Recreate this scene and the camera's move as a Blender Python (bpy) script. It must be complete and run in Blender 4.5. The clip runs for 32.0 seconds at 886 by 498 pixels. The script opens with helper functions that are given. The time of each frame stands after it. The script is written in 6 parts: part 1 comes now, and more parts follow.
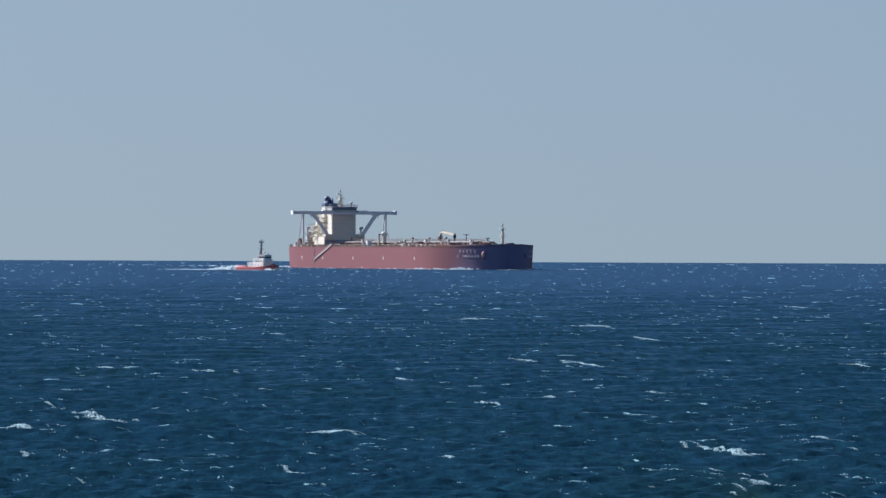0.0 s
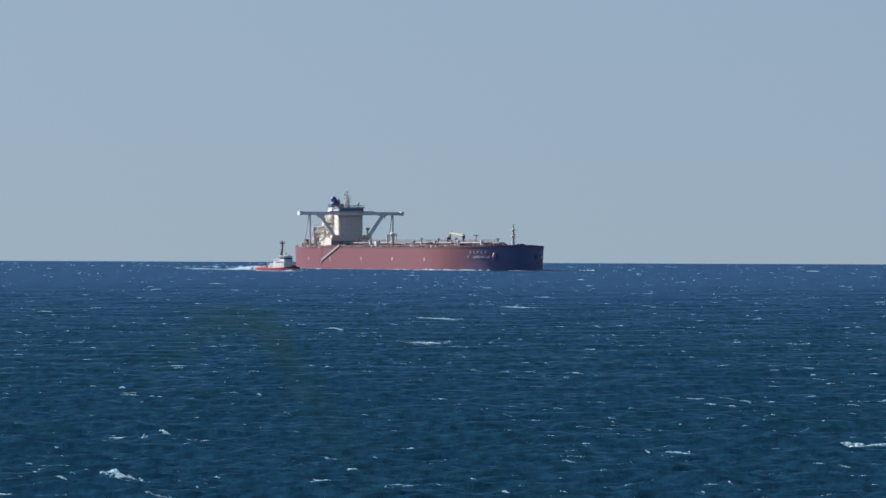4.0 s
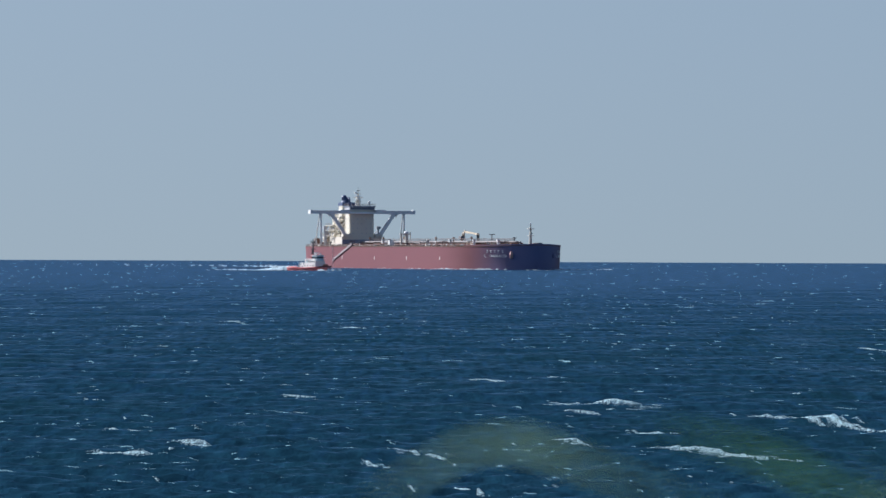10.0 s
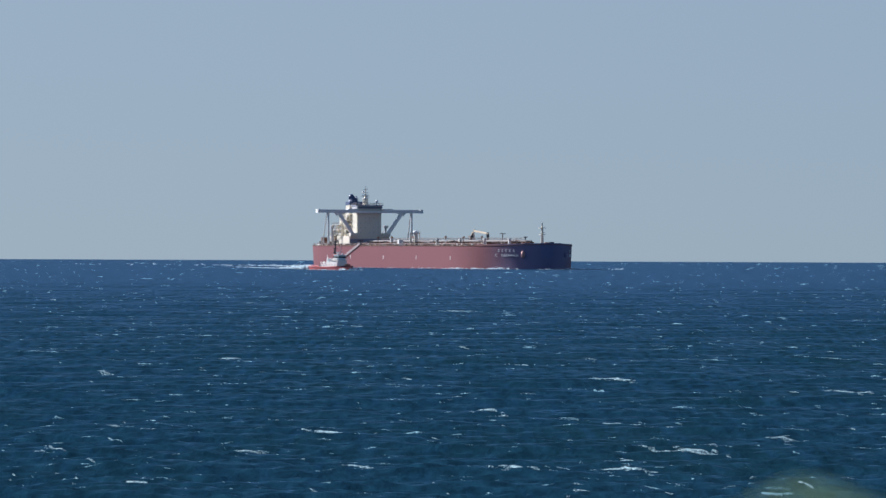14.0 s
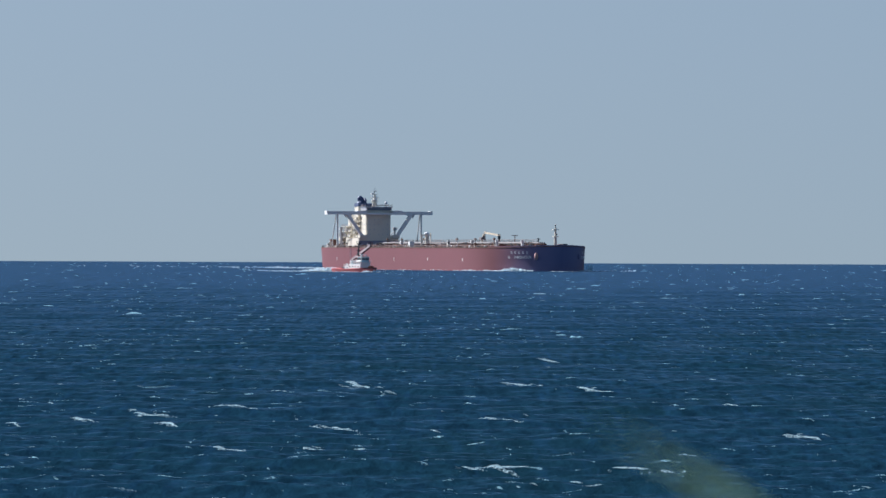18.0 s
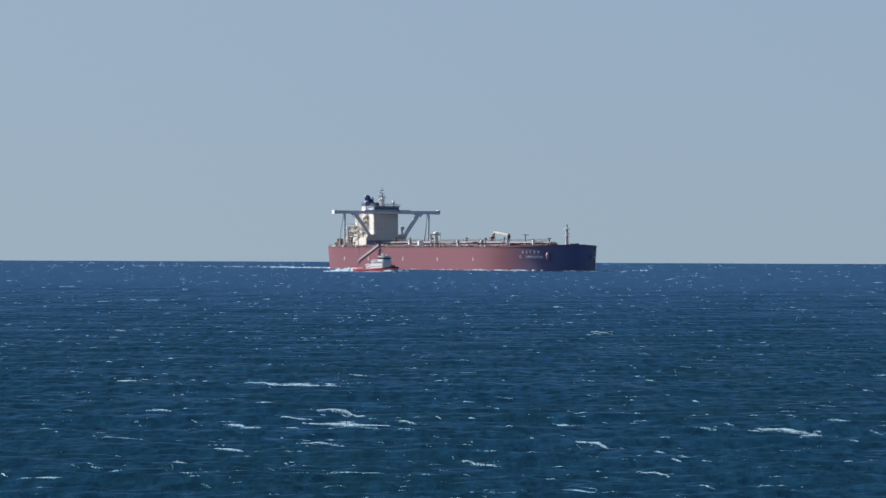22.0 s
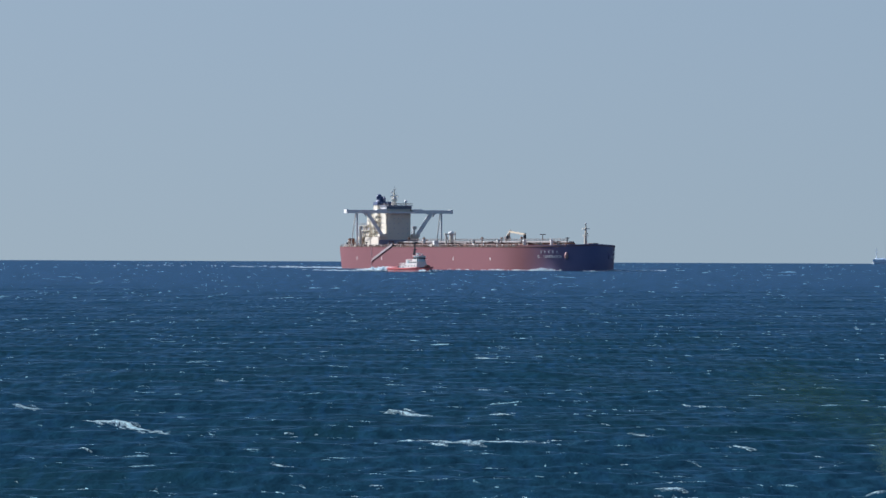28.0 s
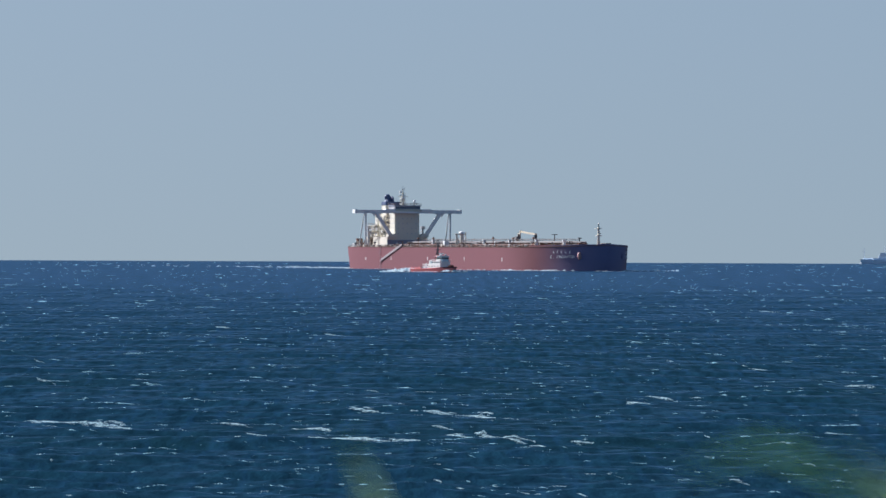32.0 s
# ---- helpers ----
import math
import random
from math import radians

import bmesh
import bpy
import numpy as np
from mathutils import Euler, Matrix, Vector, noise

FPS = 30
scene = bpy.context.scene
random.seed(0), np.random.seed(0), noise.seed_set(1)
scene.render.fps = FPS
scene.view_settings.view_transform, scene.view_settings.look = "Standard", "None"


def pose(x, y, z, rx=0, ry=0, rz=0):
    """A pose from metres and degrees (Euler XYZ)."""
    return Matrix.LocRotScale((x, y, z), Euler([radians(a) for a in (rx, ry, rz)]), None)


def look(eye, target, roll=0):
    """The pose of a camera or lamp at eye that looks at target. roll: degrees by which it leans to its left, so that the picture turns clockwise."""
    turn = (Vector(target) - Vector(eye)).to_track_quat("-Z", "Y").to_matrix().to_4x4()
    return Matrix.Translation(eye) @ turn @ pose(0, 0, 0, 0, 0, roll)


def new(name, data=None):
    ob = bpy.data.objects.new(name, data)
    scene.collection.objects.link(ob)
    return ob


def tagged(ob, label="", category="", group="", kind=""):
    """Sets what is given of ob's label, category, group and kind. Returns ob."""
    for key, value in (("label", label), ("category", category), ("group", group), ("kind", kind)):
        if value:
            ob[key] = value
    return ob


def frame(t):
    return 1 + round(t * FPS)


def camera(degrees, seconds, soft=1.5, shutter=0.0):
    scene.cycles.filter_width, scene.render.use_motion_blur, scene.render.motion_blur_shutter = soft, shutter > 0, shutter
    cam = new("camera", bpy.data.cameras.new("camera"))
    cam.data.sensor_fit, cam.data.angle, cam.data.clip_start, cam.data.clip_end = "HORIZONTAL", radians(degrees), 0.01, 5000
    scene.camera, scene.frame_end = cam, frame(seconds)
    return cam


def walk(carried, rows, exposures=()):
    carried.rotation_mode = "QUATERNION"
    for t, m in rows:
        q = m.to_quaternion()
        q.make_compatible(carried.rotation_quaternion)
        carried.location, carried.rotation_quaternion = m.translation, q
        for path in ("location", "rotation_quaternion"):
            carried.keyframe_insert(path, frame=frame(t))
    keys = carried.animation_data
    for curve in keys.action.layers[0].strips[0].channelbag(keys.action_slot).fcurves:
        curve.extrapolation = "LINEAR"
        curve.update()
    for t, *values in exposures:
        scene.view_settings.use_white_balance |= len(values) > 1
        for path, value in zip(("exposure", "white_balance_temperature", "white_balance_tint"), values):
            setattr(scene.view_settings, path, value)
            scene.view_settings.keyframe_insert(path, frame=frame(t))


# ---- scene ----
# The camera stands on a grassy dune and looks out over the sea through a long lens.
EYE = Vector((0.0, 0.0, 9.2))
FINE = 1 / 9900  # a fine angle, in radians
cam = camera(9.056, 32.0, soft=1.5)
cam.data.dof.use_dof = True
cam.data.dof.focus_distance = 800.0
cam.data.dof.aperture_fstop = 14.0


def view(t, dx, dy):
    """The camera's pose with a small sway of the tripod, dx and dy in fine angles."""
    far = 4000.0
    return (t, look(EYE, EYE + Vector((-dx * FINE * far, far, (5.45 + dy) * FINE * far)), 0.2375))


SHAKE = [(0, 0.7, -1.0), (0.5, -1.1, 0.9), (1, 1.7, 1.7), (1.5, 1.6, 0.7), (2, 1.0, 2.0), (2.5, 1.7, 0.5), (3, -0.4, 1.0), (3.5, -0.5, 0.8), (5.5, 2.3, -0.1), (6, 1.2, 0.7), (6.5, -0.2, 0.7), (7, -2.1, -0.3), (7.5, -2.0, 0.5), (8, -1.9, 0.3), (8.5, 0.2, -0.4), (9, -2.2, -1.4), (9.5, -1.6, -1.1), (10, -0.3, -1.3), (10.5, -0.7, -0.5), (11, -1.4, 0.3), (11.5, 0.2, -1.2), (12, -1.0, -1.7), (12.5, -0.9, -1.1), (13, -1.7, 0.4), (13.5, -0.6, -0.8), (14, -0.6, -2.6), (14.5, -0.8, -1.0), (16.5, -1.0, 0.6), (17, 0.5, 0.7), (17.5, 1.6, 0.7), (18, 1.6, 0.7), (18.5, 1.0, 0.8), (19, 1.0, 0.8), (19.5, 2.8, -0.7), (20, 0.4, 0.9), (20.5, 0.4, 0.2), (21, 0.6, 1.0), (21.5, 0.5, -0.5), (22, 0.4, -0.2), (22.5, 0.9, -0.5), (23, 0.8, -0.4), (23.5, 1.5, -1.9), (24, 0.9, -1.9), (24.5, 1.6, -0.3), (25, -1.1, -0.3), (25.5, -0.9, -0.2), (27.5, 0.6, -2.4), (28, -0.0, -0.8), (28.5, -0.5, -0.0), (29, -0.1, 1.5), (29.5, -1.0, 1.3), (30, -1.2, 1.3), (30.5, -1.1, 1.6), (31, 1.0, 1.4), (31.5, -1.7, 1.2), (32, -0.1, -0.6)]
walk(cam, [view(t, dx, dy) for t, dx, dy in SHAKE], exposures=[(0.0, 0.9, 5900, 12), (32.0, 0.9, 5900, 12)])

# ---- daylight: sun behind the ships, to the west of the view ----
SUN_AZ, SUN_EL = radians(147), radians(32)
sun_dir = Vector((math.cos(SUN_AZ) * math.cos(SUN_EL), math.sin(SUN_AZ) * math.cos(SUN_EL), math.sin(SUN_EL)))
sun = new("sun", bpy.data.lights.new("sun", "SUN"))
sun.data.energy, sun.data.angle, sun.data.color = 3.8, radians(0.53), (1.0, 0.965, 0.93)
sun.matrix_world = look(sun_dir * 100, (0, 0, 0))
world = bpy.data.worlds.new("sky")
scene.world = world
world.use_nodes = True
wn = world.node_tree.nodes
sky = wn.new("ShaderNodeTexSky")
sky.sky_type, sky.sun_disc = "NISHITA", False
sky.sun_elevation, sky.sun_rotation = SUN_EL, radians(90) - SUN_AZ
sky.altitude, sky.air_density, sky.dust_density, sky.ozone_density = 0, 1.0, 2.3, 2.9
place, lift = wn.new("ShaderNodeTexCoord"), wn.new("ShaderNodeMapping")
lift.inputs["Location"].default_value = (0, 0, 0.105)
lift.inputs["Scale"].default_value = (0.28, 1, 0.5)
world.node_tree.links.new(place.outputs["Generated"], lift.inputs[0])
world.node_tree.links.new(lift.outputs[0], sky.inputs[0])
world.node_tree.links.new(sky.outputs[0], wn["Background"].inputs[0])
wn["Background"].inputs[1].default_value = 0.0480


# ---- materials ----
def material(name, colour, rough=0.5, metal=0.0, vary=0.12, scale=0.6, bump=0.0, stain=None, stain_at=0.62, spec=0.5):
    """Paint, steel, foam: a base colour with broad and fine variation, optional stains, and fine relief."""
    m = bpy.data.materials.new(name)
    m.use_nodes = True
    nt = m.node_tree
    n, lk = nt.nodes, nt.links
    b = n["Principled BSDF"]
    b.inputs["Metallic"].default_value = metal
    b.inputs["Specular IOR Level"].default_value = spec
    co = n.new("ShaderNodeTexCoord")
    big, fine = n.new("ShaderNodeTexNoise"), n.new("ShaderNodeTexNoise")
    big.inputs["Scale"].default_value, big.inputs["Detail"].default_value = scale * 0.12, 4
    fine.inputs["Scale"].default_value, fine.inputs["Detail"].default_value = scale * 3.0, 3
    for tex in (big, fine):
        lk.new(co.outputs["Object"], tex.inputs["Vector"])
    mix = n.new("ShaderNodeMix")
    mix.data_type = "RGBA"
    dark = [c * (1 - vary) for c in colour]
    light = [min(1, c * (1 + vary)) for c in colour]
    mix.inputs[6].default_value, mix.inputs[7].default_value = (*dark, 1), (*light, 1)
    add = n.new("ShaderNodeMath")
    add.operation = "ADD"
    half = n.new("ShaderNodeMath")
    half.operation, half.inputs[1].default_value = "MULTIPLY", 0.5
    lk.new(big.outputs[0], add.inputs[0])
    lk.new(fine.outputs[0], add.inputs[1])
    lk.new(add.outputs[0], half.inputs[0])
    lk.new(half.outputs[0], mix.inputs[0])
    out = mix.outputs[2]
    if stain:
        ramp = n.new("ShaderNodeMapRange")
        ramp.inputs[1].default_value, ramp.inputs[2].default_value = stain_at, stain_at + 0.12
        lk.new(big.outputs[0], ramp.inputs[0])
        sm = n.new("ShaderNodeMix")
        sm.data_type = "RGBA"
        sm.inputs[7].default_value = (*stain, 1)
        lk.new(out, sm.inputs[6])
        lk.new(ramp.outputs[0], sm.inputs[0])
        out = sm.outputs[2]
    lk.new(out, b.inputs["Base Color"])
    rr = n.new("ShaderNodeMapRange")
    rr.inputs[3].default_value, rr.inputs[4].default_value = max(0.02, rough - 0.1), min(1, rough + 0.1)
    lk.new(fine.outputs[0], rr.inputs[0])
    lk.new(rr.outputs[0], b.inputs["Roughness"])
    if bump:
        bp = n.new("ShaderNodeBump")
        bp.inputs["Strength"].default_value, bp.inputs["Distance"].default_value = 0.5, bump
        lk.new(fine.outputs[0], bp.inputs["Height"])
        lk.new(bp.outputs[0], b.inputs["Normal"])
    return m


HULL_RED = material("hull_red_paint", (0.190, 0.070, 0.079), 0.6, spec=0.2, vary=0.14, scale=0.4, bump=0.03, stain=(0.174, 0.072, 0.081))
# sun on the starboard anchor bolster, put into its colour
HULL_SUNLIT = material("sunlit_red_paint", (0.55, 0.30, 0.26), 0.5, vary=0.12)


def bow_shade_paint(m):
    """Shade and haze on the bow, put into the hull colour: red turns navy going forward, with a soft noisy after edge.
    """
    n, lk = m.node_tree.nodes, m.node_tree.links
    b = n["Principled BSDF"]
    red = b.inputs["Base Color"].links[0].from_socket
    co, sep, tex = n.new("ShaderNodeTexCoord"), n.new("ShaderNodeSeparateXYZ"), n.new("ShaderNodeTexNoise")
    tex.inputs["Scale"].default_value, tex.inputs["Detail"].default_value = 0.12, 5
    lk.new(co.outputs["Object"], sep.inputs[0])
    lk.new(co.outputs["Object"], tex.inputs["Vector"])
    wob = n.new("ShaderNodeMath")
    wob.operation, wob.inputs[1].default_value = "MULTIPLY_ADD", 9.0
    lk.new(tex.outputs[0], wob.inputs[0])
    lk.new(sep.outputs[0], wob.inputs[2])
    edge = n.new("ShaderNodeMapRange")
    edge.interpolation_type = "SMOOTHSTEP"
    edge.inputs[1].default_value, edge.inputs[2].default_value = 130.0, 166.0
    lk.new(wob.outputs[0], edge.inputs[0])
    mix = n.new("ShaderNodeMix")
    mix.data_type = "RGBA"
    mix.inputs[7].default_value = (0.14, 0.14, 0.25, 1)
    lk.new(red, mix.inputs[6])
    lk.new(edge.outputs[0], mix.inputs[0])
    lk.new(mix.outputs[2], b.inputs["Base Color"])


bow_shade_paint(HULL_RED)
CREAM = material("cream_paint", (0.67, 0.62, 0.515), 0.5, vary=0.06, scale=0.6, stain=(0.62, 0.54, 0.41), stain_at=0.66)
BUFF = material("buff_paint", (0.77, 0.77, 0.75), 0.5, vary=0.1, scale=0.6)
NAVY = material("navy_paint", (0.045, 0.07, 0.15), 0.45, vary=0.15)
DECK_RED = material("deck_paint", (0.13, 0.05, 0.045), 0.7, vary=0.2, scale=0.5)
PIPE_GREY = material("pipe_paint", (0.19, 0.17, 0.165), 0.6, vary=0.3, scale=0.5)
RUST = material("rusty_steel", (0.16, 0.075, 0.05), 0.8, vary=0.35, scale=1.0)
WHITE = material("white_paint", (0.78, 0.77, 0.73), 0.45, vary=0.06)
DARK = material("dark_steel", (0.035, 0.04, 0.05), 0.5, vary=0.25)
STEEL = material("grey_steel", (0.42, 0.42, 0.44), 0.5, metal=0.0, vary=0.15)
ORANGE = material("crane_orange", (0.56, 0.47, 0.34), 0.5, vary=0.1)
TUG_RED = material("tug_red_paint", (0.78, 0.19, 0.18), 0.4, vary=0.12)
TUG_BLUE = material("pale_blue_paint", (0.52, 0.71, 0.74), 0.4, vary=0.08)
RUBBER = material("black_rubber", (0.02, 0.02, 0.025), 0.85, vary=0.3)
DECK_GREY = material("dark_grey_paint", (0.21, 0.23, 0.30), 0.6, vary=0.2)
GLASS = material("dark_window_glass", (0.015, 0.02, 0.03), 0.08, vary=0.1)
BRIDGE_GLASS = material("tinted_bridge_glass", (0.10, 0.13, 0.18), 0.12, vary=0.15)
GANGWAY = material("faded_gangway_paint", (0.34, 0.27, 0.27), 0.6, vary=0.2)
RAIL = material("weathered_rail_paint", (0.15, 0.11, 0.10), 0.7, vary=0.3)
PORT_GLASS = material("curtained_window", (0.46, 0.46, 0.45), 0.3, vary=0.2)
# sea haze over the far ship, put into its hull and house colours
HAZE_HULL = material("far_ship_hazed_paint", (0.72, 0.82, 0.95), 0.8, vary=0.1)
HAZE_HOUSE = material("far_ship_hazed_house_paint", (0.26, 0.33, 0.42), 0.8, vary=0.1)
FOAM = material("sea_foam", (0.48, 0.82, 0.95), 0.9, vary=0.12, scale=3.0, bump=0.05, spec=0.2)


def foam_material(m, through_it=(0.54, 0.86, 0.97)):
    """Froth: torn into flecks and lace by noise, denser where the mesh's cover value is high; light shines through it."""
    n, lk = m.node_tree.nodes, m.node_tree.links
    tr, ms = n.new("ShaderNodeBsdfTranslucent"), n.new("ShaderNodeMixShader")
    tr.inputs[0].default_value = (*through_it, 1)
    ms.inputs[0].default_value = 0.5
    lk.new(n["Principled BSDF"].outputs[0], ms.inputs[1])
    lk.new(tr.outputs[0], ms.inputs[2])
    co, mp, tex, at = n.new("ShaderNodeTexCoord"), n.new("ShaderNodeMapping"), n.new("ShaderNodeTexNoise"), n.new("ShaderNodeAttribute")
    mp.inputs["Scale"].default_value = (14.0, 3.0, 40.0)
    tex.inputs["Scale"].default_value, tex.inputs["Detail"].default_value, tex.inputs["Roughness"].default_value = 1.0, 6, 0.65
    at.attribute_name = "cover"
    lk.new(co.outputs["Object"], mp.inputs[0])
    lk.new(mp.outputs[0], tex.inputs["Vector"])
    add, edge = n.new("ShaderNodeMath"), n.new("ShaderNodeMapRange")
    add.operation = "ADD"
    torn = n.new("ShaderNodeMath")
    torn.operation, torn.inputs[1].default_value, torn.inputs[2].default_value = "MULTIPLY_ADD", 2.0, -0.5
    lk.new(tex.outputs[0], torn.inputs[0])
    lk.new(torn.outputs[0], add.inputs[0])
    lk.new(at.outputs["Fac"], add.inputs[1])
    edge.inputs[1].default_value, edge.inputs[2].default_value = 0.92, 1.12
    lk.new(add.outputs[0], edge.inputs[0])
    clear, cut = n.new("ShaderNodeBsdfTransparent"), n.new("ShaderNodeMixShader")
    lk.new(edge.outputs[0], cut.inputs[0])
    lk.new(clear.outputs[0], cut.inputs[1])
    lk.new(ms.outputs[0], cut.inputs[2])
    lk.new(cut.outputs[0], n["Material Output"].inputs[0])


foam_material(FOAM)
WASH = material("churned_foam", (0.78, 0.90, 0.95), 0.9, vary=0.05, scale=3.0, spec=0.2)
foam_material(WASH, (0.80, 0.92, 0.97))
CREST_FOAM = material("crest_foam", (0.66, 0.90, 0.97), 0.9, vary=0.08, scale=3.0, bump=0.05, spec=0.2)
foam_material(CREST_FOAM, (0.68, 0.92, 0.98))
SOLID_FOAM = material("solid_foam", (0.80, 0.83, 0.84), 0.9, vary=0.1, scale=3.0, spec=0.2)
SAND = material("dune_sand", (0.42, 0.35, 0.25), 0.95, vary=0.15, scale=3.0, bump=0.02)


def sea_material():
    """Deep water: a dark blue-green body with wave light and shade in its colour, under a thin sheen of sky, broken by
    chop and ripples.
    """
    m = bpy.data.materials.new("sea_water")
    m.use_nodes = True
    nt = m.node_tree
    n, lk = nt.nodes, nt.links
    n.remove(n["Principled BSDF"])
    body, sheen, mixs = n.new("ShaderNodeBsdfDiffuse"), n.new("ShaderNodeBsdfGlossy"), n.new("ShaderNodeMixShader")
    sheen.inputs["Roughness"].default_value = 0.22
    sheen.inputs["Color"].default_value = (0.46, 0.68, 1.0, 1)
    co = n.new("ShaderNodeTexCoord")

    def tex(sx, sy, scale, detail, turn=-12):
        mp = n.new("ShaderNodeMapping")
        mp.inputs["Rotation"].default_value = (0, 0, radians(turn))
        mp.inputs["Scale"].default_value = (sx, sy, 1)
        t = n.new("ShaderNodeTexNoise")
        t.inputs["Scale"].default_value, t.inputs["Detail"].default_value = scale, detail
        t.inputs["Roughness"].default_value = 0.62
        lk.new(co.outputs["Object"], mp.inputs[0])
        lk.new(mp.outputs[0], t.inputs["Vector"])
        return t.outputs[0]

    def scaled(a, lo, hi, b0=0.0, b1=1.0):
        r = n.new("ShaderNodeMapRange")
        for k, v in ((1, lo), (2, hi), (3, b0), (4, b1)):
            r.inputs[k].default_value = v
        lk.new(a, r.inputs[0])
        return r.outputs[0]

    def blend(fac, a, b):
        x = n.new("ShaderNodeMix")
        x.data_type = "RGBA"
        for k, c in ((6, a), (7, b)):
            if isinstance(c, tuple):
                x.inputs[k].default_value = (*c, 1)
            else:
                lk.new(c, x.inputs[k])
        lk.new(fac, x.inputs[0])
        return x.outputs[2]

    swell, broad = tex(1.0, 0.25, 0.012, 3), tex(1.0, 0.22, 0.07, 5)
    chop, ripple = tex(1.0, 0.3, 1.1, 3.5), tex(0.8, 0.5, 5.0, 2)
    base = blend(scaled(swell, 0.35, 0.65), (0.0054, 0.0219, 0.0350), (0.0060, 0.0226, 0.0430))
    # lighter wave facets put into the colour where the chop noise is high
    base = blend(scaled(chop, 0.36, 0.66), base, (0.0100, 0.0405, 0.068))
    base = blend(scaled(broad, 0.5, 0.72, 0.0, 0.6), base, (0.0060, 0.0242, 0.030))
    wave_faces = tex(1.0, 0.022, 0.4, 4, 0)
    # light and dark of distant wave faces put into the colour, fading out shorewards
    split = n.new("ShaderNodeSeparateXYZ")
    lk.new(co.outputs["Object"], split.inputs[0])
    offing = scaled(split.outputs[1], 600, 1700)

    def times(a, b):
        x = n.new("ShaderNodeMath")
        x.operation = "MULTIPLY"
        lk.new(a, x.inputs[0])
        lk.new(b, x.inputs[1])
        return x.outputs[0]
    base = blend(times(offing, scaled(wave_faces, 0.42, 0.66, 0.1, 0.9)), base, (0.0113, 0.0425, 0.095))
    base = blend(times(offing, scaled(wave_faces, 0.46, 0.36, 0.0, 0.5)), base, (0.005, 0.019, 0.034))
    # finer light and dark facets painted in, fainter towards the shore
    wave_facets, near = tex(1.0, 0.03, 1.3, 4, 4), scaled(split.outputs[1], 260, 700, 0.35, 1.0)
    base = blend(times(near, scaled(wave_facets, 0.52, 0.68, 0.0, 0.75)), base, (0.0115, 0.044, 0.094))
    base = blend(times(near, scaled(wave_facets, 0.48, 0.34, 0.0, 0.6)), base, (0.0042, 0.0168, 0.028))
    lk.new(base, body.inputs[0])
    fres, gloss = n.new("ShaderNodeFresnel"), n.new("ShaderNodeMath")
    fres.inputs["IOR"].default_value = 1.007
    gloss.operation = "MULTIPLY"
    lk.new(fres.outputs[0], gloss.inputs[0])
    streaked = n.new("ShaderNodeMath")
    streaked.operation = "MULTIPLY"
    lk.new(scaled(chop, 0.38, 0.66, 0.06, 0.42), streaked.inputs[0])
    lk.new(scaled(wave_faces, 0.36, 0.66, 0.75, 1.25), streaked.inputs[1])
    lk.new(streaked.outputs[0], gloss.inputs[1])
    lk.new(gloss.outputs[0], mixs.inputs[0])
    b1, b2 = n.new("ShaderNodeBump"), n.new("ShaderNodeBump")
    b1.inputs["Distance"].default_value, b2.inputs["Distance"].default_value = 0.3, 0.06
    b1.inputs["Strength"].default_value, b2.inputs["Strength"].default_value = 0.5, 0.15
    lk.new(chop, b1.inputs["Height"])
    lk.new(ripple, b2.inputs["Height"])
    lk.new(b1.outputs[0], b2.inputs["Normal"])
    for sh in (body, sheen):
        lk.new(b2.outputs[0], sh.inputs["Normal"])
    lk.new(body.outputs[0], mixs.inputs[1])
    lk.new(sheen.outputs[0], mixs.inputs[2])
    lk.new(mixs.outputs[0], n["Material Output"].inputs[0])
    return m


SEA = sea_material()


# ---- mesh helpers ----
def part(name, bm, mat, parent=None, label="", smooth=False):
    """Links a bmesh as one mesh object, under a thing or a part if given."""
    me = bpy.data.meshes.new(name)
    bm.normal_update()
    bm.to_mesh(me)
    bm.free()
    me.materials.append(mat)
    if smooth:
        for p in me.polygons:
            p.use_smooth = True
    ob = new(name, me)
    ob.parent = parent
    if label:
        ob["label"] = label
    return ob


def box(x0, x1, y0, y1, z0, z1, bm=None, bev=0.0, taper=0.0):
    """A box, its upright edges bevelled, its top drawn in by taper."""
    bm = bm or bmesh.new()
    x0, x1, y0, y1 = min(x0, x1), max(x0, x1), min(y0, y1), max(y0, y1)
    e = min(bev, (x1 - x0) / 3, (y1 - y0) / 3)
    ring = [(x0 + e, y0), (x1 - e, y0), (x1, y0 + e), (x1, y1 - e), (x1 - e, y1), (x0 + e, y1), (x0, y1 - e), (x0, y0 + e)] if e > 0 else [(x0, y0), (x1, y0), (x1, y1), (x0, y1)]
    cx, cy = (x0 + x1) / 2, (y0 + y1) / 2
    lo = [bm.verts.new((x, y, z0)) for x, y in ring]
    hi = [bm.verts.new((x + (cx - x) * taper, y + (cy - y) * taper, z1)) for x, y in ring]
    k = len(ring)
    for i in range(k):
        bm.faces.new((lo[i], lo[(i + 1) % k], hi[(i + 1) % k], hi[i]))
    bm.faces.new(hi)
    bm.faces.new(lo[::-1])
    return bm


